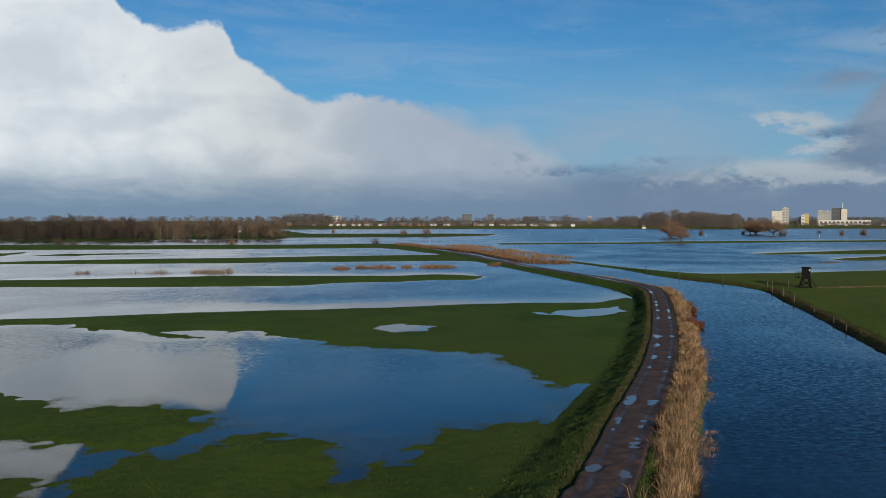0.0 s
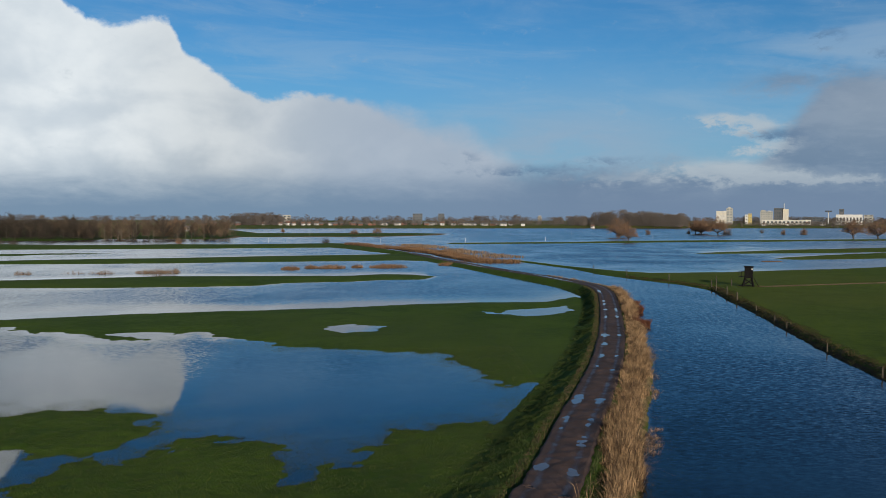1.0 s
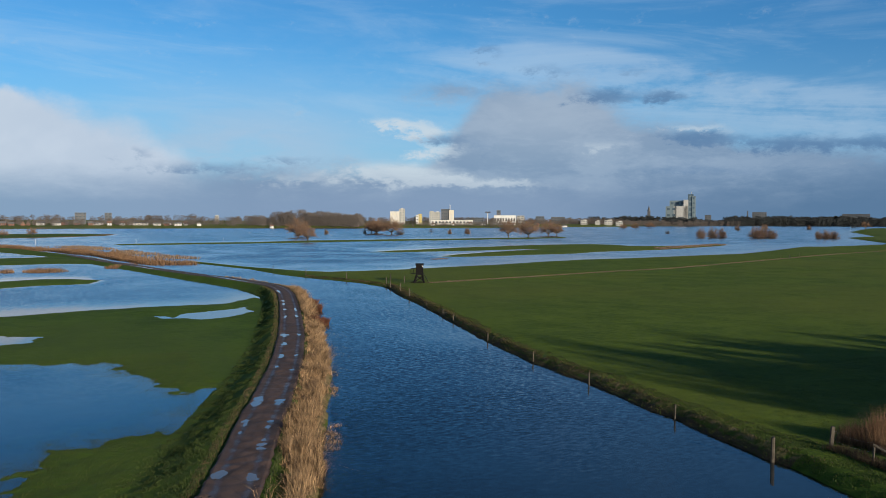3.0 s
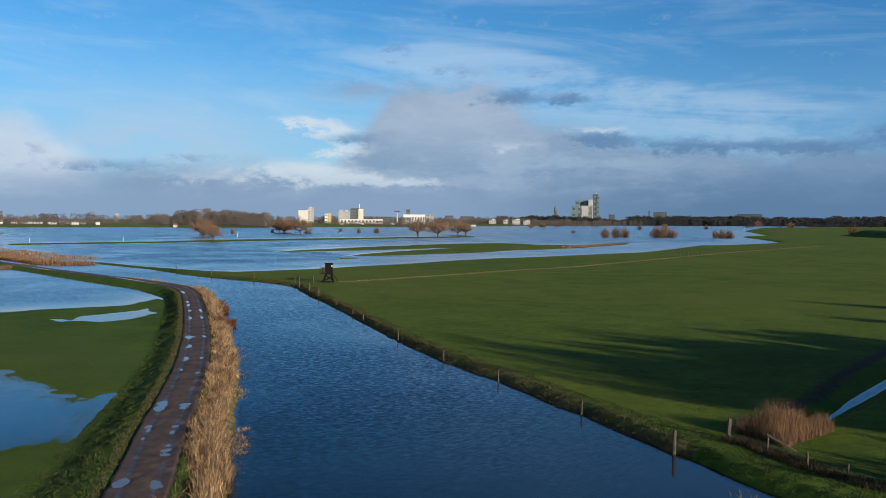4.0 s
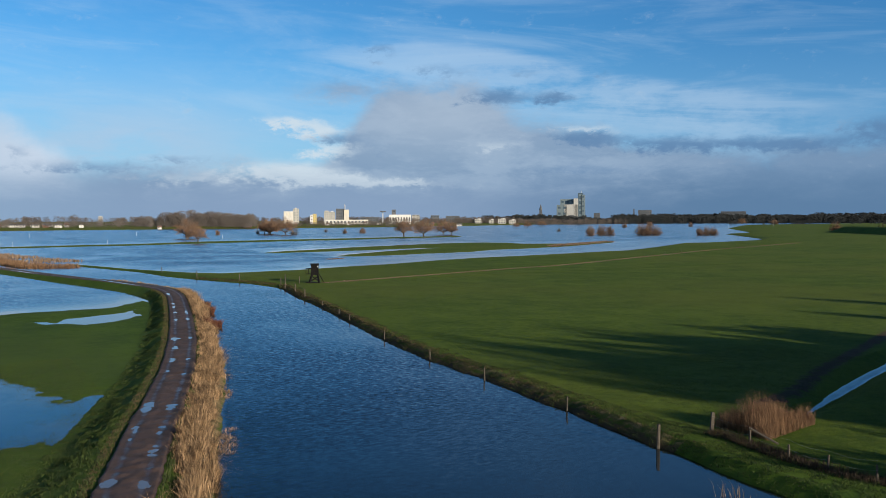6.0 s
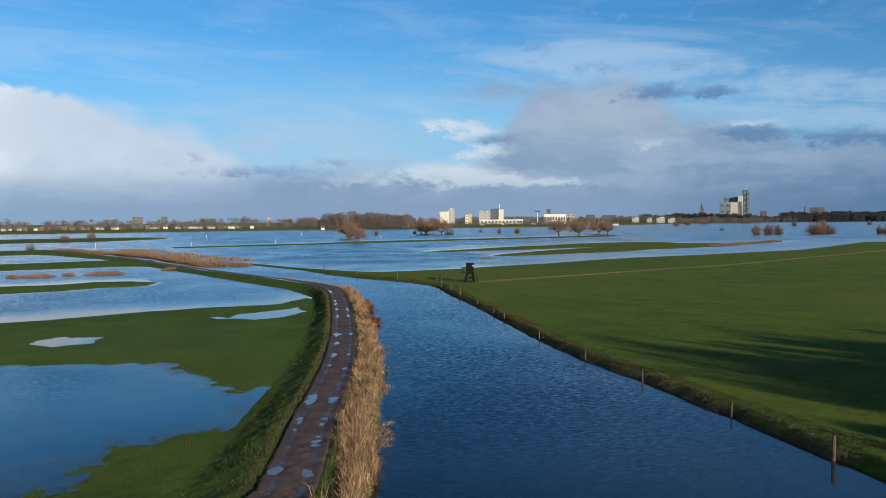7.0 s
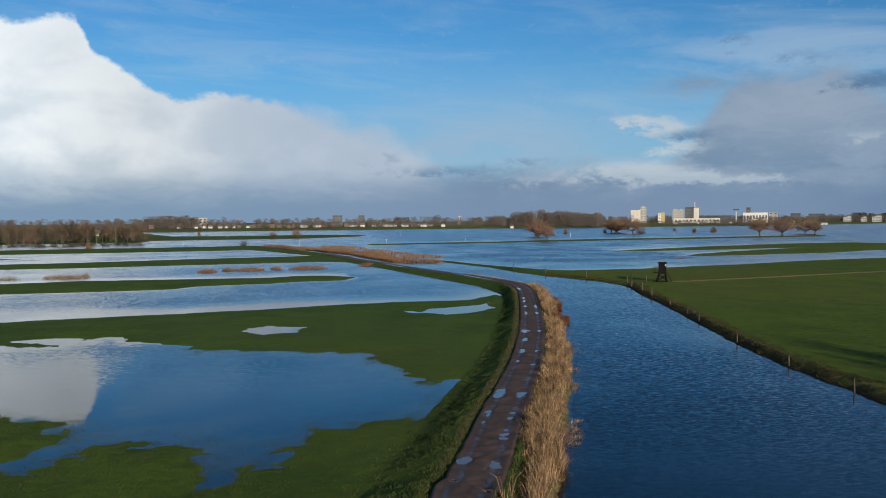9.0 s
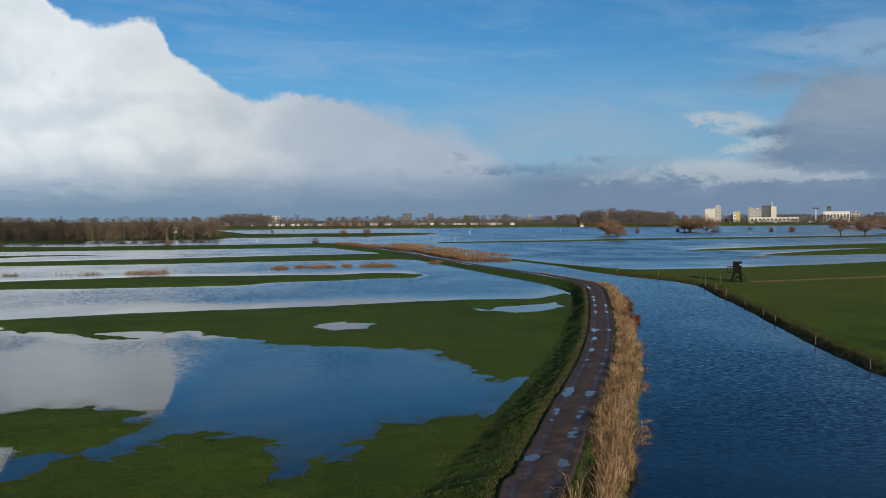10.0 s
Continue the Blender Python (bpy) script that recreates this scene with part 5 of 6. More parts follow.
KINDS = {
    "willow": (tree("willow_tree", 1, 12, 15.0, "bare reddish-brown willow standing in flood water", sprays=78, wide=0.055), 12),
    "willow_b": (tree("willow_tree", 2, 12, 17.0, "broad bare reddish-brown willow standing in flood water", sprays=76, boughs=9, limbs=54, wide=0.055, bole=0.12), 12),
    "shrub": (tree("willow_shrub", 3, 8, 8.4, "bare brown willow shrub standing in flood water", stems=95, each=34, wide=0.05, low=0.05), 8),
    "shrub_b": (tree("willow_shrub", 4, 8, 10.5, "bushy bare brown willow shrub standing in flood water", stems=105, each=34, wide=0.05, low=0.05), 8),
    "bush": (tree("bush", 5, 3, 4.6, "low dark bare bush at the flood edge", TWIG_DARK, stems=60, each=22, wide=0.028), 3),
    "wood": (tree("woodland_tree", 6, 13, 0.9, "bare brown tree of the flooded wood", WOOD_DARK, fine=2.0, wide=0.08, bare=0.1), 13),
    "wood_b": (tree("woodland_tree", 7, 13, 0.8, "slender bare brown tree of the flooded wood", WOOD_BROWN, fine=2.0, wide=0.08, bare=0.1), 13),
    "tall": (tree("poplar_tree", 10, 26, 0.7, "unseen very tall bare poplar with a high crown, added to shade the field", TWIG_DARK, fine=4.0, wide=0.16, upright=0.8, bare=0.9), 26),
    "poplar": (tree("field_tree", 8, 14, 0.42, "tall bare tree at the edge of the field", TWIG_DARK, fine=2.4, wide=0.10, upright=0.9, bare=0.12), 14),
    "round": (tree("field_tree", 9, 11, 0.9, "unseen broad bare tree that shades the edge of the field", TWIG_DARK, fine=3.5, wide=0.13, bare=0.10), 11),
}
WILLOW_SIZE = [(8.5, "willow"), (14, "willow_b"), (5, "shrub"), (4, "shrub"), (14, "willow_b"), (15, "willow_b"), (6, "bush"), (4, "bush"), (5, "shrub"), (6, "shrub_b"),
               (3.2, "bush"), (6, "willow"), (5, "willow_b"), (4, "shrub"), (4.5, "bush"), (3.5, "bush"), (3.5, "shrub")]
WILLOW_R_SIZE = [(13, "willow"), (13.5, "willow_b"), (13, "willow_b"), (11, "willow"), (8, "shrub"), (8.5, "shrub_b"), (8, "shrub"), (9.5, "shrub_b"), (8.5, "shrub"), (7.5, "shrub_b"),
                 (6.5, "shrub"), (7, "shrub_b"), (6.5, "shrub_b"), (9, "shrub_b"), (9, "willow_b"), (10, "willow_b"), (11, "willow_b"), (7, "shrub_b"), (7, "shrub_b"), (4, "bush")]
plant(KINDS, [(x, y, h, k) for (x, y), (h, k) in zip(WILLOWS + WILLOWS_R, WILLOW_SIZE + WILLOW_R_SIZE)])
plant(KINDS, [(224, 620, 12, "willow"), (232, 634, 13, "willow_b"), (150, 560, 7, "shrub"), (240, 650, 11, "willow"), (700, 690, 9, "willow"), (575, 345, 7, "bush"), (590, 335, 10, "wood"), (596, 322, 6, "bush"), (602, 312, 6, "bush"), (640, 352, 12, "wood"), (980, 790, 12, "willow"), (1010, 760, 10, "willow_b")])
# the wood in the west
rng = random.Random(12)
plant(KINDS, [(-238 + i * 2.6 + rng.uniform(-2, 2), 447 + rng.uniform(0, 34), rng.uniform(8, 13.5), rng.choice(("wood", "wood", "wood_b", "wood_b"))) for i in range(58)])
plant(KINDS, [(-200, 452, 14.5, "wood"), (-160, 470, 13, "wood_b"), (-120, 480, 12, "willow"), (-110, 470, 11, "wood_b"), (-98, 466, 10, "wood_b"), (-104, 490, 10, "willow_b"), (-235, 445, 12, "wood")])
# trees south of the field, whose long shadows fall across it
plant(KINDS, [(94.5, 14, 13.2, "poplar"), (109.5, 20, 14.6, "poplar"), (122.5, 22, 13.2, "poplar"), (81, 12, 8.4, "poplar"), (64, 9, 13, "round"), (70, 6, 13.5, "round"), (76, 8, 12.5, "round"), (63, 5, 12, "round"),
              (69, 14, 10.5, "round"), (63, -6, 12, "round"), (66, -8, 13, "round"), (78, -4, 13, "round"), (62, 13, 10, "round"), (73, 11, 12, "round"), (80, 4, 13, "round"), (72, -14, 13, "round"), (67, 2, 13.5, "round")])
# unseen high crowns, added only to darken the field beyond the ditch reeds
plant(KINDS, [(57 + i * 2.7, -40 + (i % 3) * 2.0, 24.5 + (i * 7 % 5) * 0.8, "tall") for i in range(9)])
# more unseen trees, sized so their shade covers the near corner and ditch side
plant(KINDS, [(59, -5, 12, "round"), (62, -2, 12, "round"), (65, -3, 12.5, "round"), (61, -12, 13, "round"), (38, 4, 5.7, "round"), (41, 3, 5.8, "round"), (44.5, 4, 5.2, "round"), (48, 3, 5.6, "round"), (51, 2, 6.5, "round"), (53, 12, 6, "round"), (57, 10, 8, "round"), (60, 16, 7, "round"), (66, 18, 8, "round"), (71, 20, 7.5, "round"), (63, 20, 5, "round")])
# unseen filler trees that thicken the shade on the field
rng = random.Random(14)
plant(KINDS, [(61 + i * 1.4 + rng.uniform(-1, 1), rng.uniform(-14, 6), rng.uniform(12, 15.5), "round") for i in range(0, 15, 2)])


def far_wood(name, arc, label, mat, each=26, seed=1, full=1.0, grain=0.13):
    """A belt of distant bare trees: arc rows are azimuth from, to, distance from, to, height, trees."""
    r = np.random.default_rng(seed)
    vs, fs, base = [], [], 0
    for a0, a1, d0, d1, tall, count in arc:
        u = r.random(count)
        az, dist = np.radians(a0 + (a1 - a0) * u), d0 + (d1 - d0) * u + r.uniform(0, 60, count)
        cx, cy = np.sin(az) * dist, np.cos(az) * dist
        h = tall * r.uniform(0.72, 1.06, count) * (0.88 + 0.6 * rough(cx, cy, 45, 191, 3))
        z0 = np.maximum(ground_height(cx, cy), 0)
        n = count * each
        c = np.repeat(np.arange(count), each)
        t, q = r.uniform(0, 2 * np.pi, n), np.sqrt(r.random(n))
        lift = r.uniform(0.05, 1.0, n)
        rad = h[c] * r.uniform(0.30, 0.46, count)[c] * np.sqrt(np.maximum(1 - (lift * 1.5 - 0.65) ** 2, 0.03))
        p = np.stack([cx[c] + np.cos(t) * q * rad, cy[c] + np.sin(t) * q * rad, z0[c] + h[c] * lift * 0.93], -1)
        s = h[c] * grain
        w = np.stack([np.cos(az[c]), -np.sin(az[c]), np.zeros(n)], -1) * (s * full * r.uniform(0.15, 0.45, n))[:, None]
        up = np.stack([r.normal(0, 1.0, n), r.normal(0, 1.0, n), np.full(n, 0.7)], -1) * (s * r.uniform(0.6, 1.3, n))[:, None]
        v = np.stack([p - w - up * 0.5, p + w - up * 0.5, p + up], 1).reshape(-1, 3)
        vs.append(v)
        fs.append(base + np.arange(n * 3).reshape(-1, 3))
        base += n * 3
    return tagged(new(name, raw_mesh(name, np.vstack(vs), np.vstack(fs), mat)), label, "woodland", kind="stuff")


far_wood("west_wood", [(-34, -18.8, 455, 470, 11.5, 130), (-34, -18.8, 490, 520, 13.0, 110)], "dense flooded wood of dark bare trees", WOOD_DARK, 760, 4, 0.45, 0.045)
far_wood("west_scrub", [(-19.5, -14.2, 470, 480, 11.5, 55), (-14.6, -12.2, 480, 490, 9, 16), (-11.8, -10.6, 480, 500, 10, 9), (-34, -26, 448, 452, 4, 24)], "brown alder and willow scrub at the flood edge", WOOD_BROWN, 620, 5, 0.4, 0.048)


def build_birch_stems():
    """Pale stems standing along the front of the flooded wood."""
    r = random.Random(17)
    verts, faces = [], []
    for _ in range(13):
        az, dist, tall = radians(r.uniform(-18.9, -12.4)), r.uniform(462, 474), r.uniform(5, 10.5)
        foot = Vector((math.sin(az) * dist, math.cos(az) * dist, -0.3))
        head = foot + Vector((r.gauss(0, 0.5), r.gauss(0, 0.5), tall))
        tube(verts, faces, foot, head, 0.16, 0.05, 4)
        for _ in range(3):
            p = foot.lerp(head, r.uniform(0.35, 0.8))
            tube(verts, faces, p, p + Vector((r.gauss(0, 0.9), r.gauss(0, 0.9), r.uniform(1.2, 2.6))), 0.07, 0.03, 3)
    me = bpy.data.meshes.new("birch_stem")
    me.from_pydata([tuple(v) for v in verts], [], faces)
    me.materials.append(PALE_BARK)
    tagged(new("birch_stem", me), "pale bare stems along the front of the flooded wood", "woodland", kind="stuff")


build_birch_stems()
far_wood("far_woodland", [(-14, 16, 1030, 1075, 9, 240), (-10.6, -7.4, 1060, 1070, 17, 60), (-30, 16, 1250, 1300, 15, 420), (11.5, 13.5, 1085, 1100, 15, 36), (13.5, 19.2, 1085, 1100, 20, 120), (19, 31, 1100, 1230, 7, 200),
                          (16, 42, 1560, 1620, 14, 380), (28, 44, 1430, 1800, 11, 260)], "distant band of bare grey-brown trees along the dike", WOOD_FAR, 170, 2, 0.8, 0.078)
far_wood("far_forest", [(34.5, 44.5, 1830, 1850, 18, 170), (43, 68, 1880, 2100, 19, 520), (43, 68, 2050, 2250, 23, 640), (50, 68, 1500, 1600, 9, 50)], "dark distant forest along the horizon", FOREST, 70, 3, 2.0)


# ---------------------------------------------------------------- fences, posts and the watch hut
def part(name, bm, mat, parent, label=""):
    me = bpy.data.meshes.new(name)
    bm.to_mesh(me)
    bm.free()
    me.materials.append(mat)
    ob = new(name, me)
    ob.parent = parent
    return tagged(ob, label) if label else ob


def beam(a, b, w, d=None, bevel=0.0):
    """A squared beam from a to b."""
    a, b = Vector(a), Vector(b)
    bm = bmesh.new()
    bmesh.ops.create_cube(bm, size=1, matrix=Matrix.Diagonal((w, d or w, (b - a).length, 1)))
    if bevel:
        bmesh.ops.bevel(bm, geom=bm.edges[:], offset=bevel, segments=1, affect="EDGES")
    m = Matrix.Translation((a + b) / 2) @ (b - a).to_track_quat("Z", "Y").to_matrix().to_4x4()
    bmesh.ops.transform(bm, matrix=m, verts=bm.verts)
    return bm


def slab(x0, x1, y0, y1, z0, z1, bevel=0.0):
    bm = bmesh.new()
    bmesh.ops.create_cube(bm, size=1, matrix=Matrix.Translation(((x0 + x1) / 2, (y0 + y1) / 2, (z0 + z1) / 2)) @ Matrix.Diagonal((x1 - x0, y1 - y0, z1 - z0, 1)))
    if bevel:
        bmesh.ops.bevel(bm, geom=bm.edges[:], offset=bevel, segments=1, affect="EDGES")
    return bm


def fence_post(x, y, tall, wide, z, label, lean=0.0):
    """A weathered post with a split, sloping top and a rail-nail collar."""
    root = tagged(new("fence_post"), label, "fence post", "posts along the canal")
    bm = bmesh.new()
    rows = []
    for zz, w in ((-0.7, 1.0), (tall * 0.4, 0.97), (tall * 0.93, 0.93), (tall, 0.80)):
        rows.append([bm.verts.new((math.cos(2 * math.pi * j / 8 + 0.39) * wide / 2 * w, math.sin(2 * math.pi * j / 8 + 0.39) * wide / 2 * w, zz + (0.03 * math.cos(j) if zz == tall else 0))) for j in range(8)])
    for p, q in zip(rows, rows[1:]):
        for j in range(8):
            bm.faces.new((p[j], p[(j + 1) % 8], q[(j + 1) % 8], q[j]))
    bm.faces.new(rows[-1])
    part("post", bm, TIMBER, root)
    root.matrix_basis = Matrix.Translation((x, y, z)) @ Matrix.Rotation(lean, 4, "Y")
    return root


rng = random.Random(21)
for i, (x, y) in enumerate(POSTS):
    fence_post(x, y, 1.15 if i == 0 else 0.85, 0.20 if i == 0 else 0.08 + y * 0.0005, 0.0, "thick weathered timber post at the water's edge" if i == 0 else "thin weathered timber post on the canal bank", rng.gauss(0, 0.03))
for x, y in [(45.6, 110), (47.4, 118), (48.9, 126), (48.2, 146), (44.6, 160), (42.0, 176)] + GPOSTS:
    z = height_at(x, y)
    fence_post(x, y, 1.2, 0.17, max(z, 0) - 0.05, "weathered timber fence post in the meadow", rng.gauss(0, 0.04))


def build_fence():
    """Field fence behind the canal bank: posts and two sagging wires."""
    root = tagged(new("fence"), "old timber post fence with sagging wires beside the ditch", "fence")
    spots = [Vector((x, y, height_at(x, y))) for x, y in FENCE]
    for i, p in enumerate(spots):
        tall = 1.0 if i == 0 else 0.65
        part("post", beam(p - Vector((0, 0, 0.3)), p + Vector((rng.gauss(0, 0.08), rng.gauss(0, 0.05), tall)), 0.16 if i == 0 else 0.085, bevel=0.015), TIMBER, root)
    for z in (0.45, 0.85):
        for a, b in zip(spots, spots[1:]):
            c = bpy.data.curves.new("wire", "CURVE")
            c.dimensions, c.bevel_depth = "3D", 0.0016
            s = c.splines.new("POLY")
            s.points.add(6)
            for j in range(7):
                q = a.lerp(b, j / 6) + Vector((0, 0, z - 0.12 * math.sin(math.pi * j / 6)))
                s.points[j].co = (*q, 1)
            c.materials.append(STEEL)
            me = bpy.data.meshes.new_from_object(bpy.data.objects.new("wire", c))
            new("wire", me).parent = root
    part("rail", beam(spots[1] + Vector((0.1, 0.1, 0.75)), spots[1] + Vector((0.9, -0.9, 0.1)), 0.08, bevel=0.01), TIMBER, root, "fallen leaning timber rail")


build_fence()


def build_hut(x, y):
    root = tagged(new("watch_hut"), "black-tarred timber hut on splayed legs with railed platform and ladder", "hut")
    z0, z1 = 1.35, 2.95
    body = part("cabin", slab(-0.62, 0.62, -0.55, 0.55, z0 - 0.1, z1, 0.02), TARRED, root)
    for i in range(6):
        part("board", slab(-0.61 + i * 0.205, -0.42 + i * 0.205, -0.575, -0.552, z0 + 0.02, z1 - 0.05), TARRED, body)
    bm = slab(-0.72, 0.72, -0.66, 0.66, z1, z1 + 0.07)
    for v in bm.verts:
        if v.co.y > 0:
            v.co.z += 0.12
    part("roof", bm, TARRED, root)
    # white slab painted in for a bright glint near the cabin's top corner
    part("window", slab(0.38, 0.56, -0.60, -0.576, z1 - 0.36, z1 - 0.16), WHITE_PAINT, root, "small white slab standing for a bright glint on the cabin")
    for sx in (-1, 1):
        for sy in (-1, 1):
            part("leg", beam((sx * 0.85 - 0.1, sy * 0.7, -0.25), (sx * 0.42, sy * 0.42, z0 + 0.05), 0.26, bevel=0.02), TARRED, root)
    part("brace", beam((-0.80, -0.62, 0.15), (0.60, -0.5, 1.1), 0.18), TARRED, root)
    part("brace", beam((0.75, -0.62, 0.15), (-0.5, -0.5, 1.1), 0.18), TARRED, root)
    part("ground_beam", beam((-1.5, -0.65, 0.06), (0.9, -0.65, 0.06), 0.14), TARRED, root)
    deck = part("platform", slab(-1.5, -0.62, -0.5, 0.5, z0 + 0.05, z0 + 0.13), TARRED, root)
    for px, py in ((-1.46, -0.46), (-1.46, 0.46), (-1.05, -0.46), (-1.05, 0.46)):
        part("baluster", beam((px, py, z0 + 0.1), (px, py, z0 + 1.0), 0.07), TARRED, deck)
    for py in (-0.46, 0.46):
        part("railing", beam((-1.49, py, z0 + 0.98), (-0.62, py, z0 + 0.98), 0.08), TARRED, deck)
    part("railing", beam((-1.46, -0.49, z0 + 0.98), (-1.46, 0.49, z0 + 0.98), 0.08), TARRED, deck)
    ladder = part("ladder_rail", beam((1.55, -0.35, -0.1), (0.66, -0.30, z0 + 0.1), 0.09), TARRED, root)
    part("ladder_rail", beam((1.55, 0.25, -0.1), (0.66, 0.25, z0 + 0.1), 0.09), TARRED, root)
    for i in range(5):
        f = (i + 0.7) / 5.6
        part("rung", beam((1.55 - 0.89 * f, -0.38, -0.1 + (z0 + 0.2) * f), (1.55 - 0.89 * f, 0.28, -0.1 + (z0 + 0.2) * f), 0.05), TARRED, ladder)
    root.matrix_basis = Matrix.Translation((x, y, height_at(x, y))) @ Matrix.Rotation(radians(-22), 4, "Z")


build_hut(56.2, 131.3)


def marker_pole(x, y, tall):
    root = tagged(new("marker_pole"), "thin white marker pole standing in flood water", "pole", "marker poles in the flood")
    tall *= 0.6
    part("pole", beam((0, 0, -1), (0, 0, tall), 0.10, bevel=0.02), WHITE_PAINT, root)
    part("cap", slab(-0.16, 0.16, -0.16, 0.16, tall, tall + 0.12, 0.02), WHITE_PAINT, root)
    root.location = (x, y, 0)


for az, dist, tall in ((-8.3, 400, 3.2), (-5.6, 560, 3.2), (-0.9, 402, 3.6), (4.85, 396, 3.2), (5.8, 600, 3.4), (10.2, 430, 2.8), (11.9, 620, 4.2), (17.2, 520, 3.4), (50.3, 1000, 10), (53.0, 1050, 9), (23.9, 570, 3.0)):
    marker_pole(math.sin(radians(az)) * dist, math.cos(radians(az)) * dist, tall)


# ---------------------------------------------------------------- the town on the horizon
def stand(root, az, dist, turn=0.0, size=1.0):
    x, y = math.sin(radians(az)) * dist, math.cos(radians(az)) * dist
    root.matrix_basis = Matrix.Translation((x, y, max(height_at(x, y), 0.0) - 0.2)) @ Matrix.Rotation(radians(-az + turn), 4, "Z") @ Matrix.Scale(size, 4)
    return root


def house(w, d, wall, ridge, walls, roofing, label, windows=3):
    root = tagged(new("house"), label, "house", "houses of the far town")
    body = part("wall", slab(-w / 2, w / 2, -d / 2, d / 2, 0, wall), walls, root)
    bm = bmesh.new()
    e = 0.4
    p = [bm.verts.new(v) for v in ((-w / 2 - e, -d / 2 - e, wall - 0.2), (w / 2 + e, -d / 2 - e, wall - 0.2), (w / 2 + e, d / 2 + e, wall - 0.2), (-w / 2 - e, d / 2 + e, wall - 0.2),
                                   (-w / 2 - e, 0, ridge), (w / 2 + e, 0, ridge))]
    for f in ((0, 1, 5, 4), (2, 3, 4, 5), (0, 4, 3), (1, 2, 5), (0, 3, 2, 1)):
        bm.faces.new([p[i] for i in f])
    roof = part("roof", bm, roofing, root)
    part("chimney", slab(w * 0.25, w * 0.25 + 0.7, -0.3, 0.4, ridge - 0.8, ridge + 0.9), BRICK, roof)
    for i in range(windows):
        cx = -w / 2 + w * (i + 0.5) / windows
        for z in ((1.0,) if wall < 4 else (0.9, 3.5)):
            part("window", slab(cx - 0.7, cx + 0.7, -d / 2 - 0.06, -d / 2 + 0.02, z, z + 1.5), GLASS, body)
    return root


MODELS = [house(9, 8, 5.2, 8.8, PLASTER, TILE_RED, "white-plastered house with a red tiled roof"),
          house(11, 8, 5.0, 8.5, BRICK, TILE_GREY, "red-brick house with a grey tiled roof"),
          house(16, 9, 5.4, 8.6, PLASTER, TILE_GREY, "long white terrace with a grey tiled roof", 5),
          house(10, 9, 3.2, 8.2, BRICK, TILE_RED, "low brick farmhouse with a steep red roof")]
rng = random.Random(31)
ROWS = [(-7.6, -1.0, 1050, 15), (-1.0, 9.0, 1065, 15), (-16.0, -12.0, 720, 5), (0.5, 8.0, 1110, 8), (26, 33, 1330, 9), (-13, -8, 1060, 6)]
first = [True] * 4
for a0, a1, dist, n in ROWS:
    for i in range(n):
        k = rng.choices(range(4), (3, 3, 4, 2))[0]
        ob = MODELS[k] if first[k] else copy_thing(MODELS[k], Matrix())
        first[k] = False
        stand(ob, a0 + (a1 - a0) * (i + rng.uniform(0.1, 0.9)) / n, dist + rng.uniform(0, 25), rng.choice((0, 0, 90, 12, -15)), rng.uniform(0.44, 0.58))
for az, dist, k, turn in ((13.3, 1060, 0, 5), (14.9, 1062, 1, 0), (18.9, 1110, 1, 0), (24.0, 1195, 0, 70), (27.4, 1260, 2, 60), (25.4, 1215, 0, 90)):
    stand(copy_thing(MODELS[k], Matrix()), az, dist, turn, 0.5)


def block(root, x, w, d, z0, z1, mat, floors=0, bays=0, glass=None, y=0.0, name="body"):
    """A storeyed block with bands of windows on its front."""
    body = part(name, slab(x - w / 2, x + w / 2, y - d / 2, y + d / 2, z0, z1), mat, root)
    for f in range(floors):
        zz = z0 + (z1 - z0) * (f + 0.35) / floors
        for b in range(bays):
            cx = x - w / 2 + w * (b + 0.5) / bays
            part("window", slab(cx - w / bays * 0.26, cx + w / bays * 0.26, y - d / 2 - 0.15, y - d / 2 + 0.05, zz, zz + (z1 - z0) / floors * 0.36), glass or GLASS, body)
    return body


def building(label, az, dist, turn=0.0, category="building", name="factory_building", size=1.0):
    return stand(tagged(new(name), label, category), az, dist, turn, size)


# several panes use pale materials, so distance haze is put into their colour
f = building("white silo block with a taller pale tower beside it", 21.6, 1500, 0, size=0.84)
block(f, -5, 19, 16, 0, 26.5, PLASTER, 2, 3, CREAM)
block(f, 10.5, 12, 14, 0, 32, CONCRETE, 6, 2, GLASS_GREEN, 2, "tower")
block(f, 10.5, 5, 5, 32, 34, CONCRETE, 0, 0, None, 2, "plant_room")
f = building("small yellow and white factory block", 23.05, 1480, 0, size=0.8)
block(f, -3, 6, 10, 0, 20, WHITE_PAINT, 3, 1, GLASS)
block(f, 3.5, 8, 10, 0, 22, YELLOW, 4, 2, GLASS_GREEN)
f = building("pale concrete flour mill with windows", 24.15, 1480, 0, size=0.86)
block(f, 0, 22, 18, 0, 24.5, CONCRETE, 6, 5, GLASS_GREEN)
block(f, -6, 8, 10, 24.5, 27, CONCRETE, 0, 0, None, 0, "plant_room")
block(f, 5, 5, 8, 24.5, 26, STEEL, 0, 0, None, 0, "plant_room")
f = building("dark-clad tower block with cream stair wing and tall white chimney", 25.0, 1500, 0, size=0.86)
block(f, -4, 18, 18, 0, 31, SLATE, 5, 4, GLASS)
block(f, 8, 10, 16, 0, 29, CREAM, 1, 3, PLASTER, -3, "wing")
c = bmesh.new()
bmesh.ops.create_cone(c, cap_ends=True, segments=14, radius1=1.0, radius2=0.7, depth=40, matrix=Matrix.Translation((5, 4, 20)))
part("chimney", c, WHITE_PAINT, f, "slim white chimney")
f = building("long low white factory hall", 25.3, 1420)
block(f, 0, 70, 20, 0, 7.5, PLASTER, 1, 12, GLASS)
f = building("long white warehouse with a dark lift tower", 28.85, 1500)
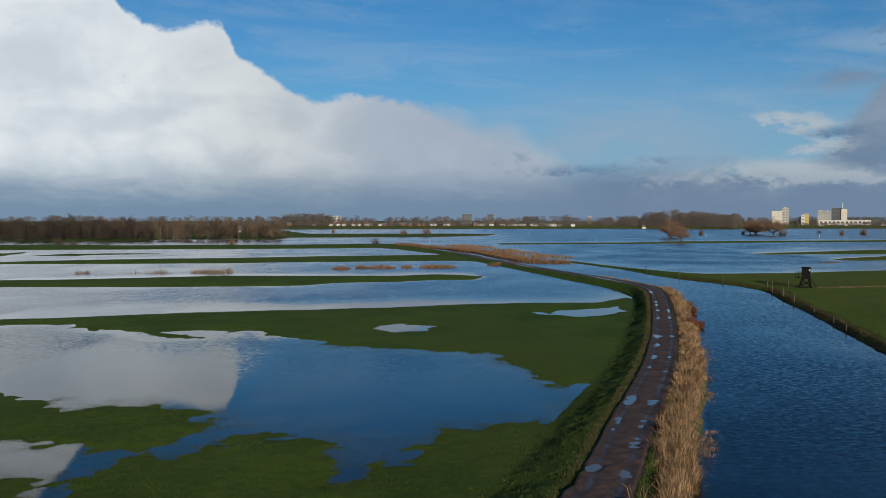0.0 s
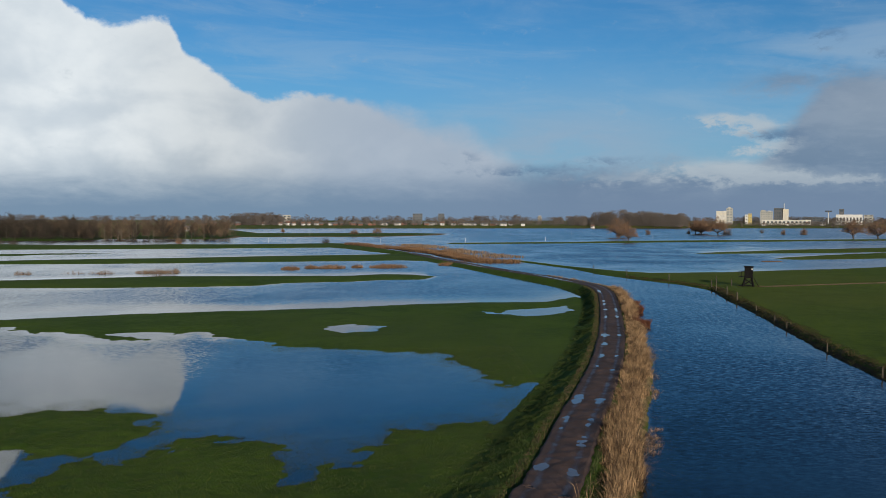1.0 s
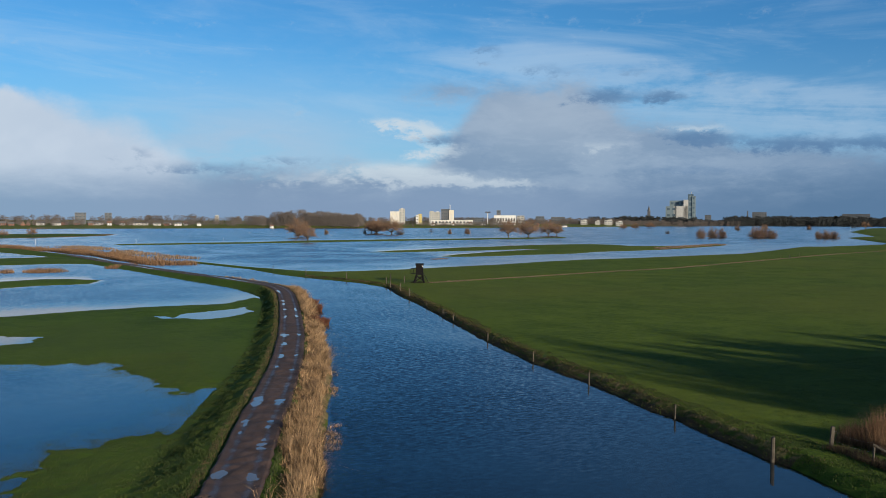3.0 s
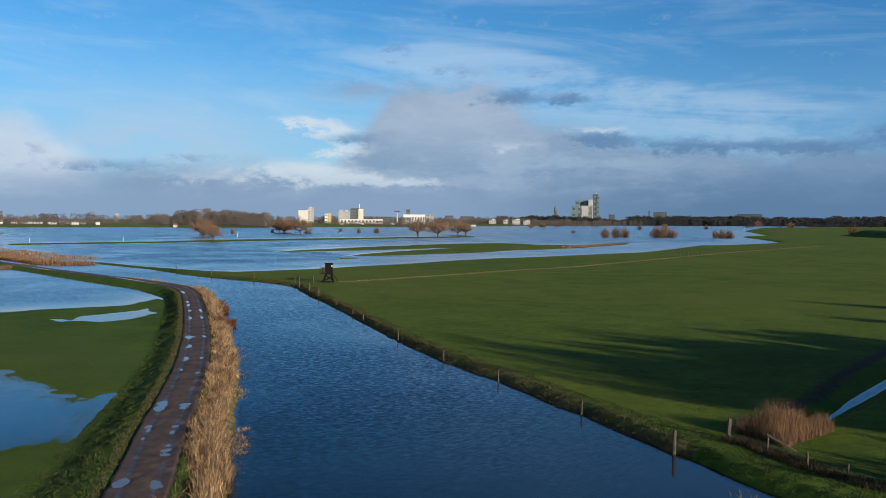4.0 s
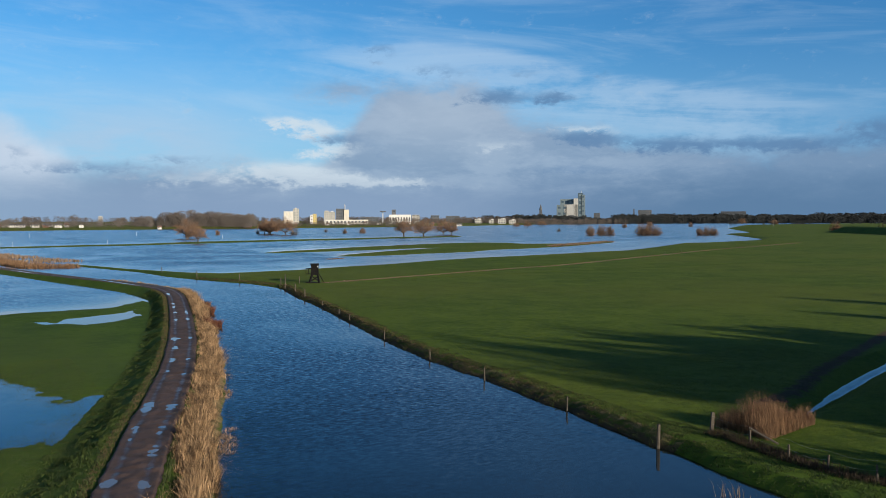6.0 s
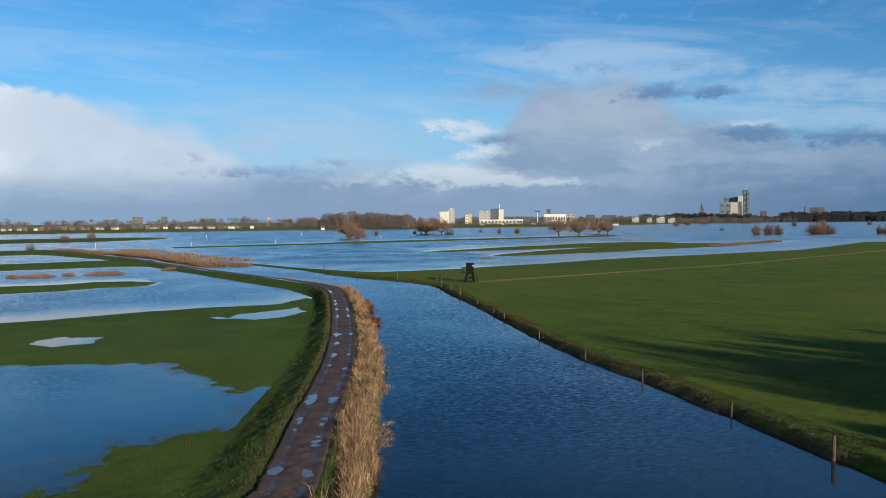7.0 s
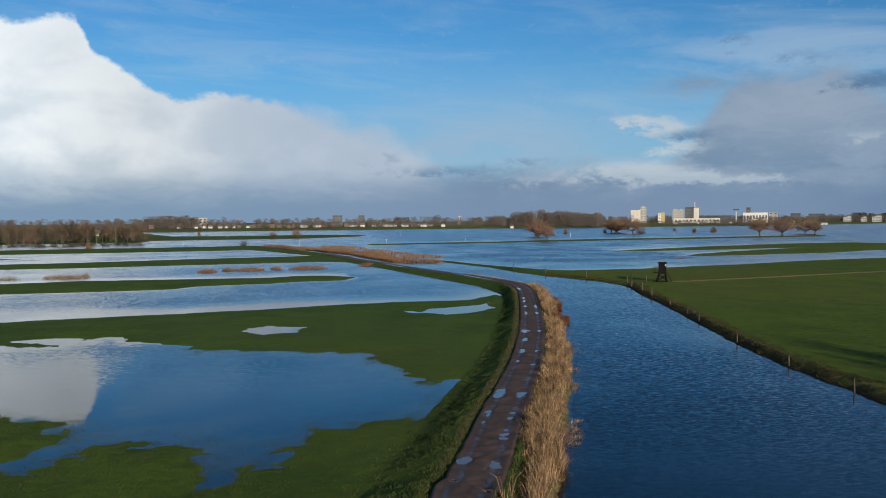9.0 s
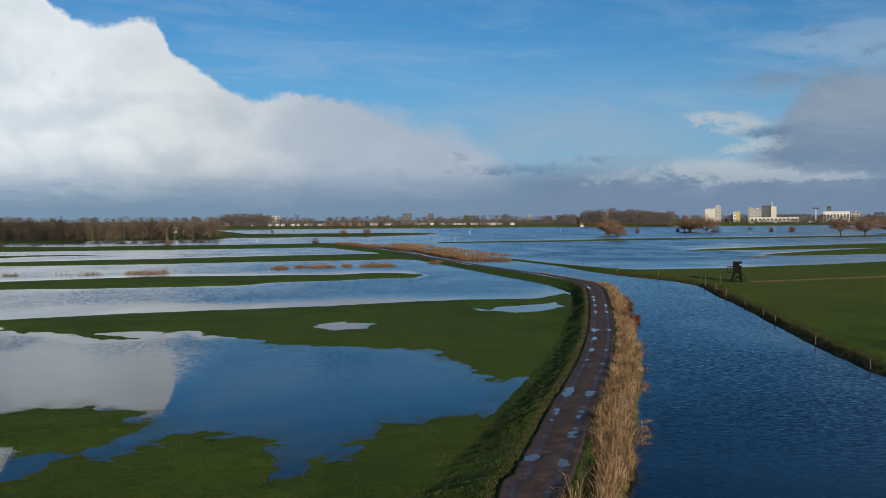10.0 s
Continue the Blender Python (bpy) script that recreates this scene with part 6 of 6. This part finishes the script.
block(f, 0, 38, 24, 0, 16, WHITE_PAINT, 1, 8, SLATE)
block(f, -11, 7, 8, 0, 25, SLATE, 4, 1, GLASS, 6, "lift_tower")
f = building("steel water tower on a slim shaft", 27.7, 1500, name="water_tower", category="tower")
part("shaft", beam((0, 0, 0), (0, 0, 22), 1.6), STEEL, f)
part("tank", slab(-5, 5, -5, 5, 20.5, 22.5, 0.5), SLATE, f)
for az, dist, w, h, mat in ((31.2, 1600, 16, 15, SLATE), (32.4, 1620, 26, 14, SLATE), (26.8, 1600, 34, 12, SLATE), (29.9, 1550, 14, 16, CONCRETE), (42.0, 2050, 14, 24, SLATE), (45.1, 2300, 34, 33, SLATE), (44.4, 2300, 3, 36, SLATE), (50.6, 2250, 60, 28, SLATE),
                            (-7.1, 1350, 12, 14, CONCRETE), (9.8, 1450, 6, 14, CONCRETE), (3.2, 1400, 10, 17, SLATE), (1.6, 1400, 16, 17, SLATE)):
    f = building("distant flat-roofed block above the trees", az, dist, 0, "building", "office_block")
    block(f, 0, w, 14, 0, h, mat, max(2, int(h / 4)), max(2, int(w / 5)), GLASS)
f = building("modern offices of sand stone with a tall blue-green glass tower", 40.3, 1950, -6, "building", "office_tower", 1.36)
block(f, -14, 17, 20, 0, 29.5, GLASS_GREEN, 3, 2, GLASS_BLUE, 0, "low_wing")
block(f, -5, 25, 18, 0, 39, GLASS_GREEN, 4, 3, GLASS_BLUE, 8, "glass_wing")
block(f, 1, 22, 12, 0, 30, STONE, 0, 0, None, -4, "stone_front")
block(f, 9, 7, 12, 0, 40, STONE, 0, 0, GLASS, -4, "stone_stair")
# flat panel on the stone front: the entrance's shade is put into its colour
part("gateway", slab(-3, 6, -10.2, -9.9, 2, 12.5), SLATE, f, "flat dark panel standing for the shade of an entrance")
block(f, 16, 8, 14, 0, 49, GLASS_BLUE, 6, 1, GLASS_GREEN, 0, "tower")
block(f, 21, 5, 12, 0, 46, GLASS_GREEN, 6, 1, GLASS_BLUE, -2, "tower_side")
part("mast", beam((17, 0, 49), (17, 0, 53), 0.8), STEEL, f)
f = building("slender dark church tower with a pointed spire", 38.3, 1950, 0, "church tower", "church_tower", 1.3)
part("shaft", slab(-2.5, 2.5, -2.5, 2.5, 0, 22), SLATE, f)
c = bmesh.new()
bmesh.ops.create_cone(c, cap_ends=True, segments=8, radius1=2.8, radius2=0.1, depth=10, matrix=Matrix.Translation((0, 0, 27)))
part("spire", c, SLATE, f)
for az, w, h in ((34.1, 14, 9), (35.0, 10, 8), (35.7, 16, 10.5), (36.4, 14, 9)):
    f = building("white flat-roofed waterside house", az, 1560, 4, "house", "villa", 0.85)
    block(f, 0, w, 10, 0, h, CONCRETE, 2, 3, GLASS)
    block(f, w * 0.2, w * 0.5, 7, h, h + 1.6, PLASTER, 1, 2, GLASS, 1, "upper_storey")
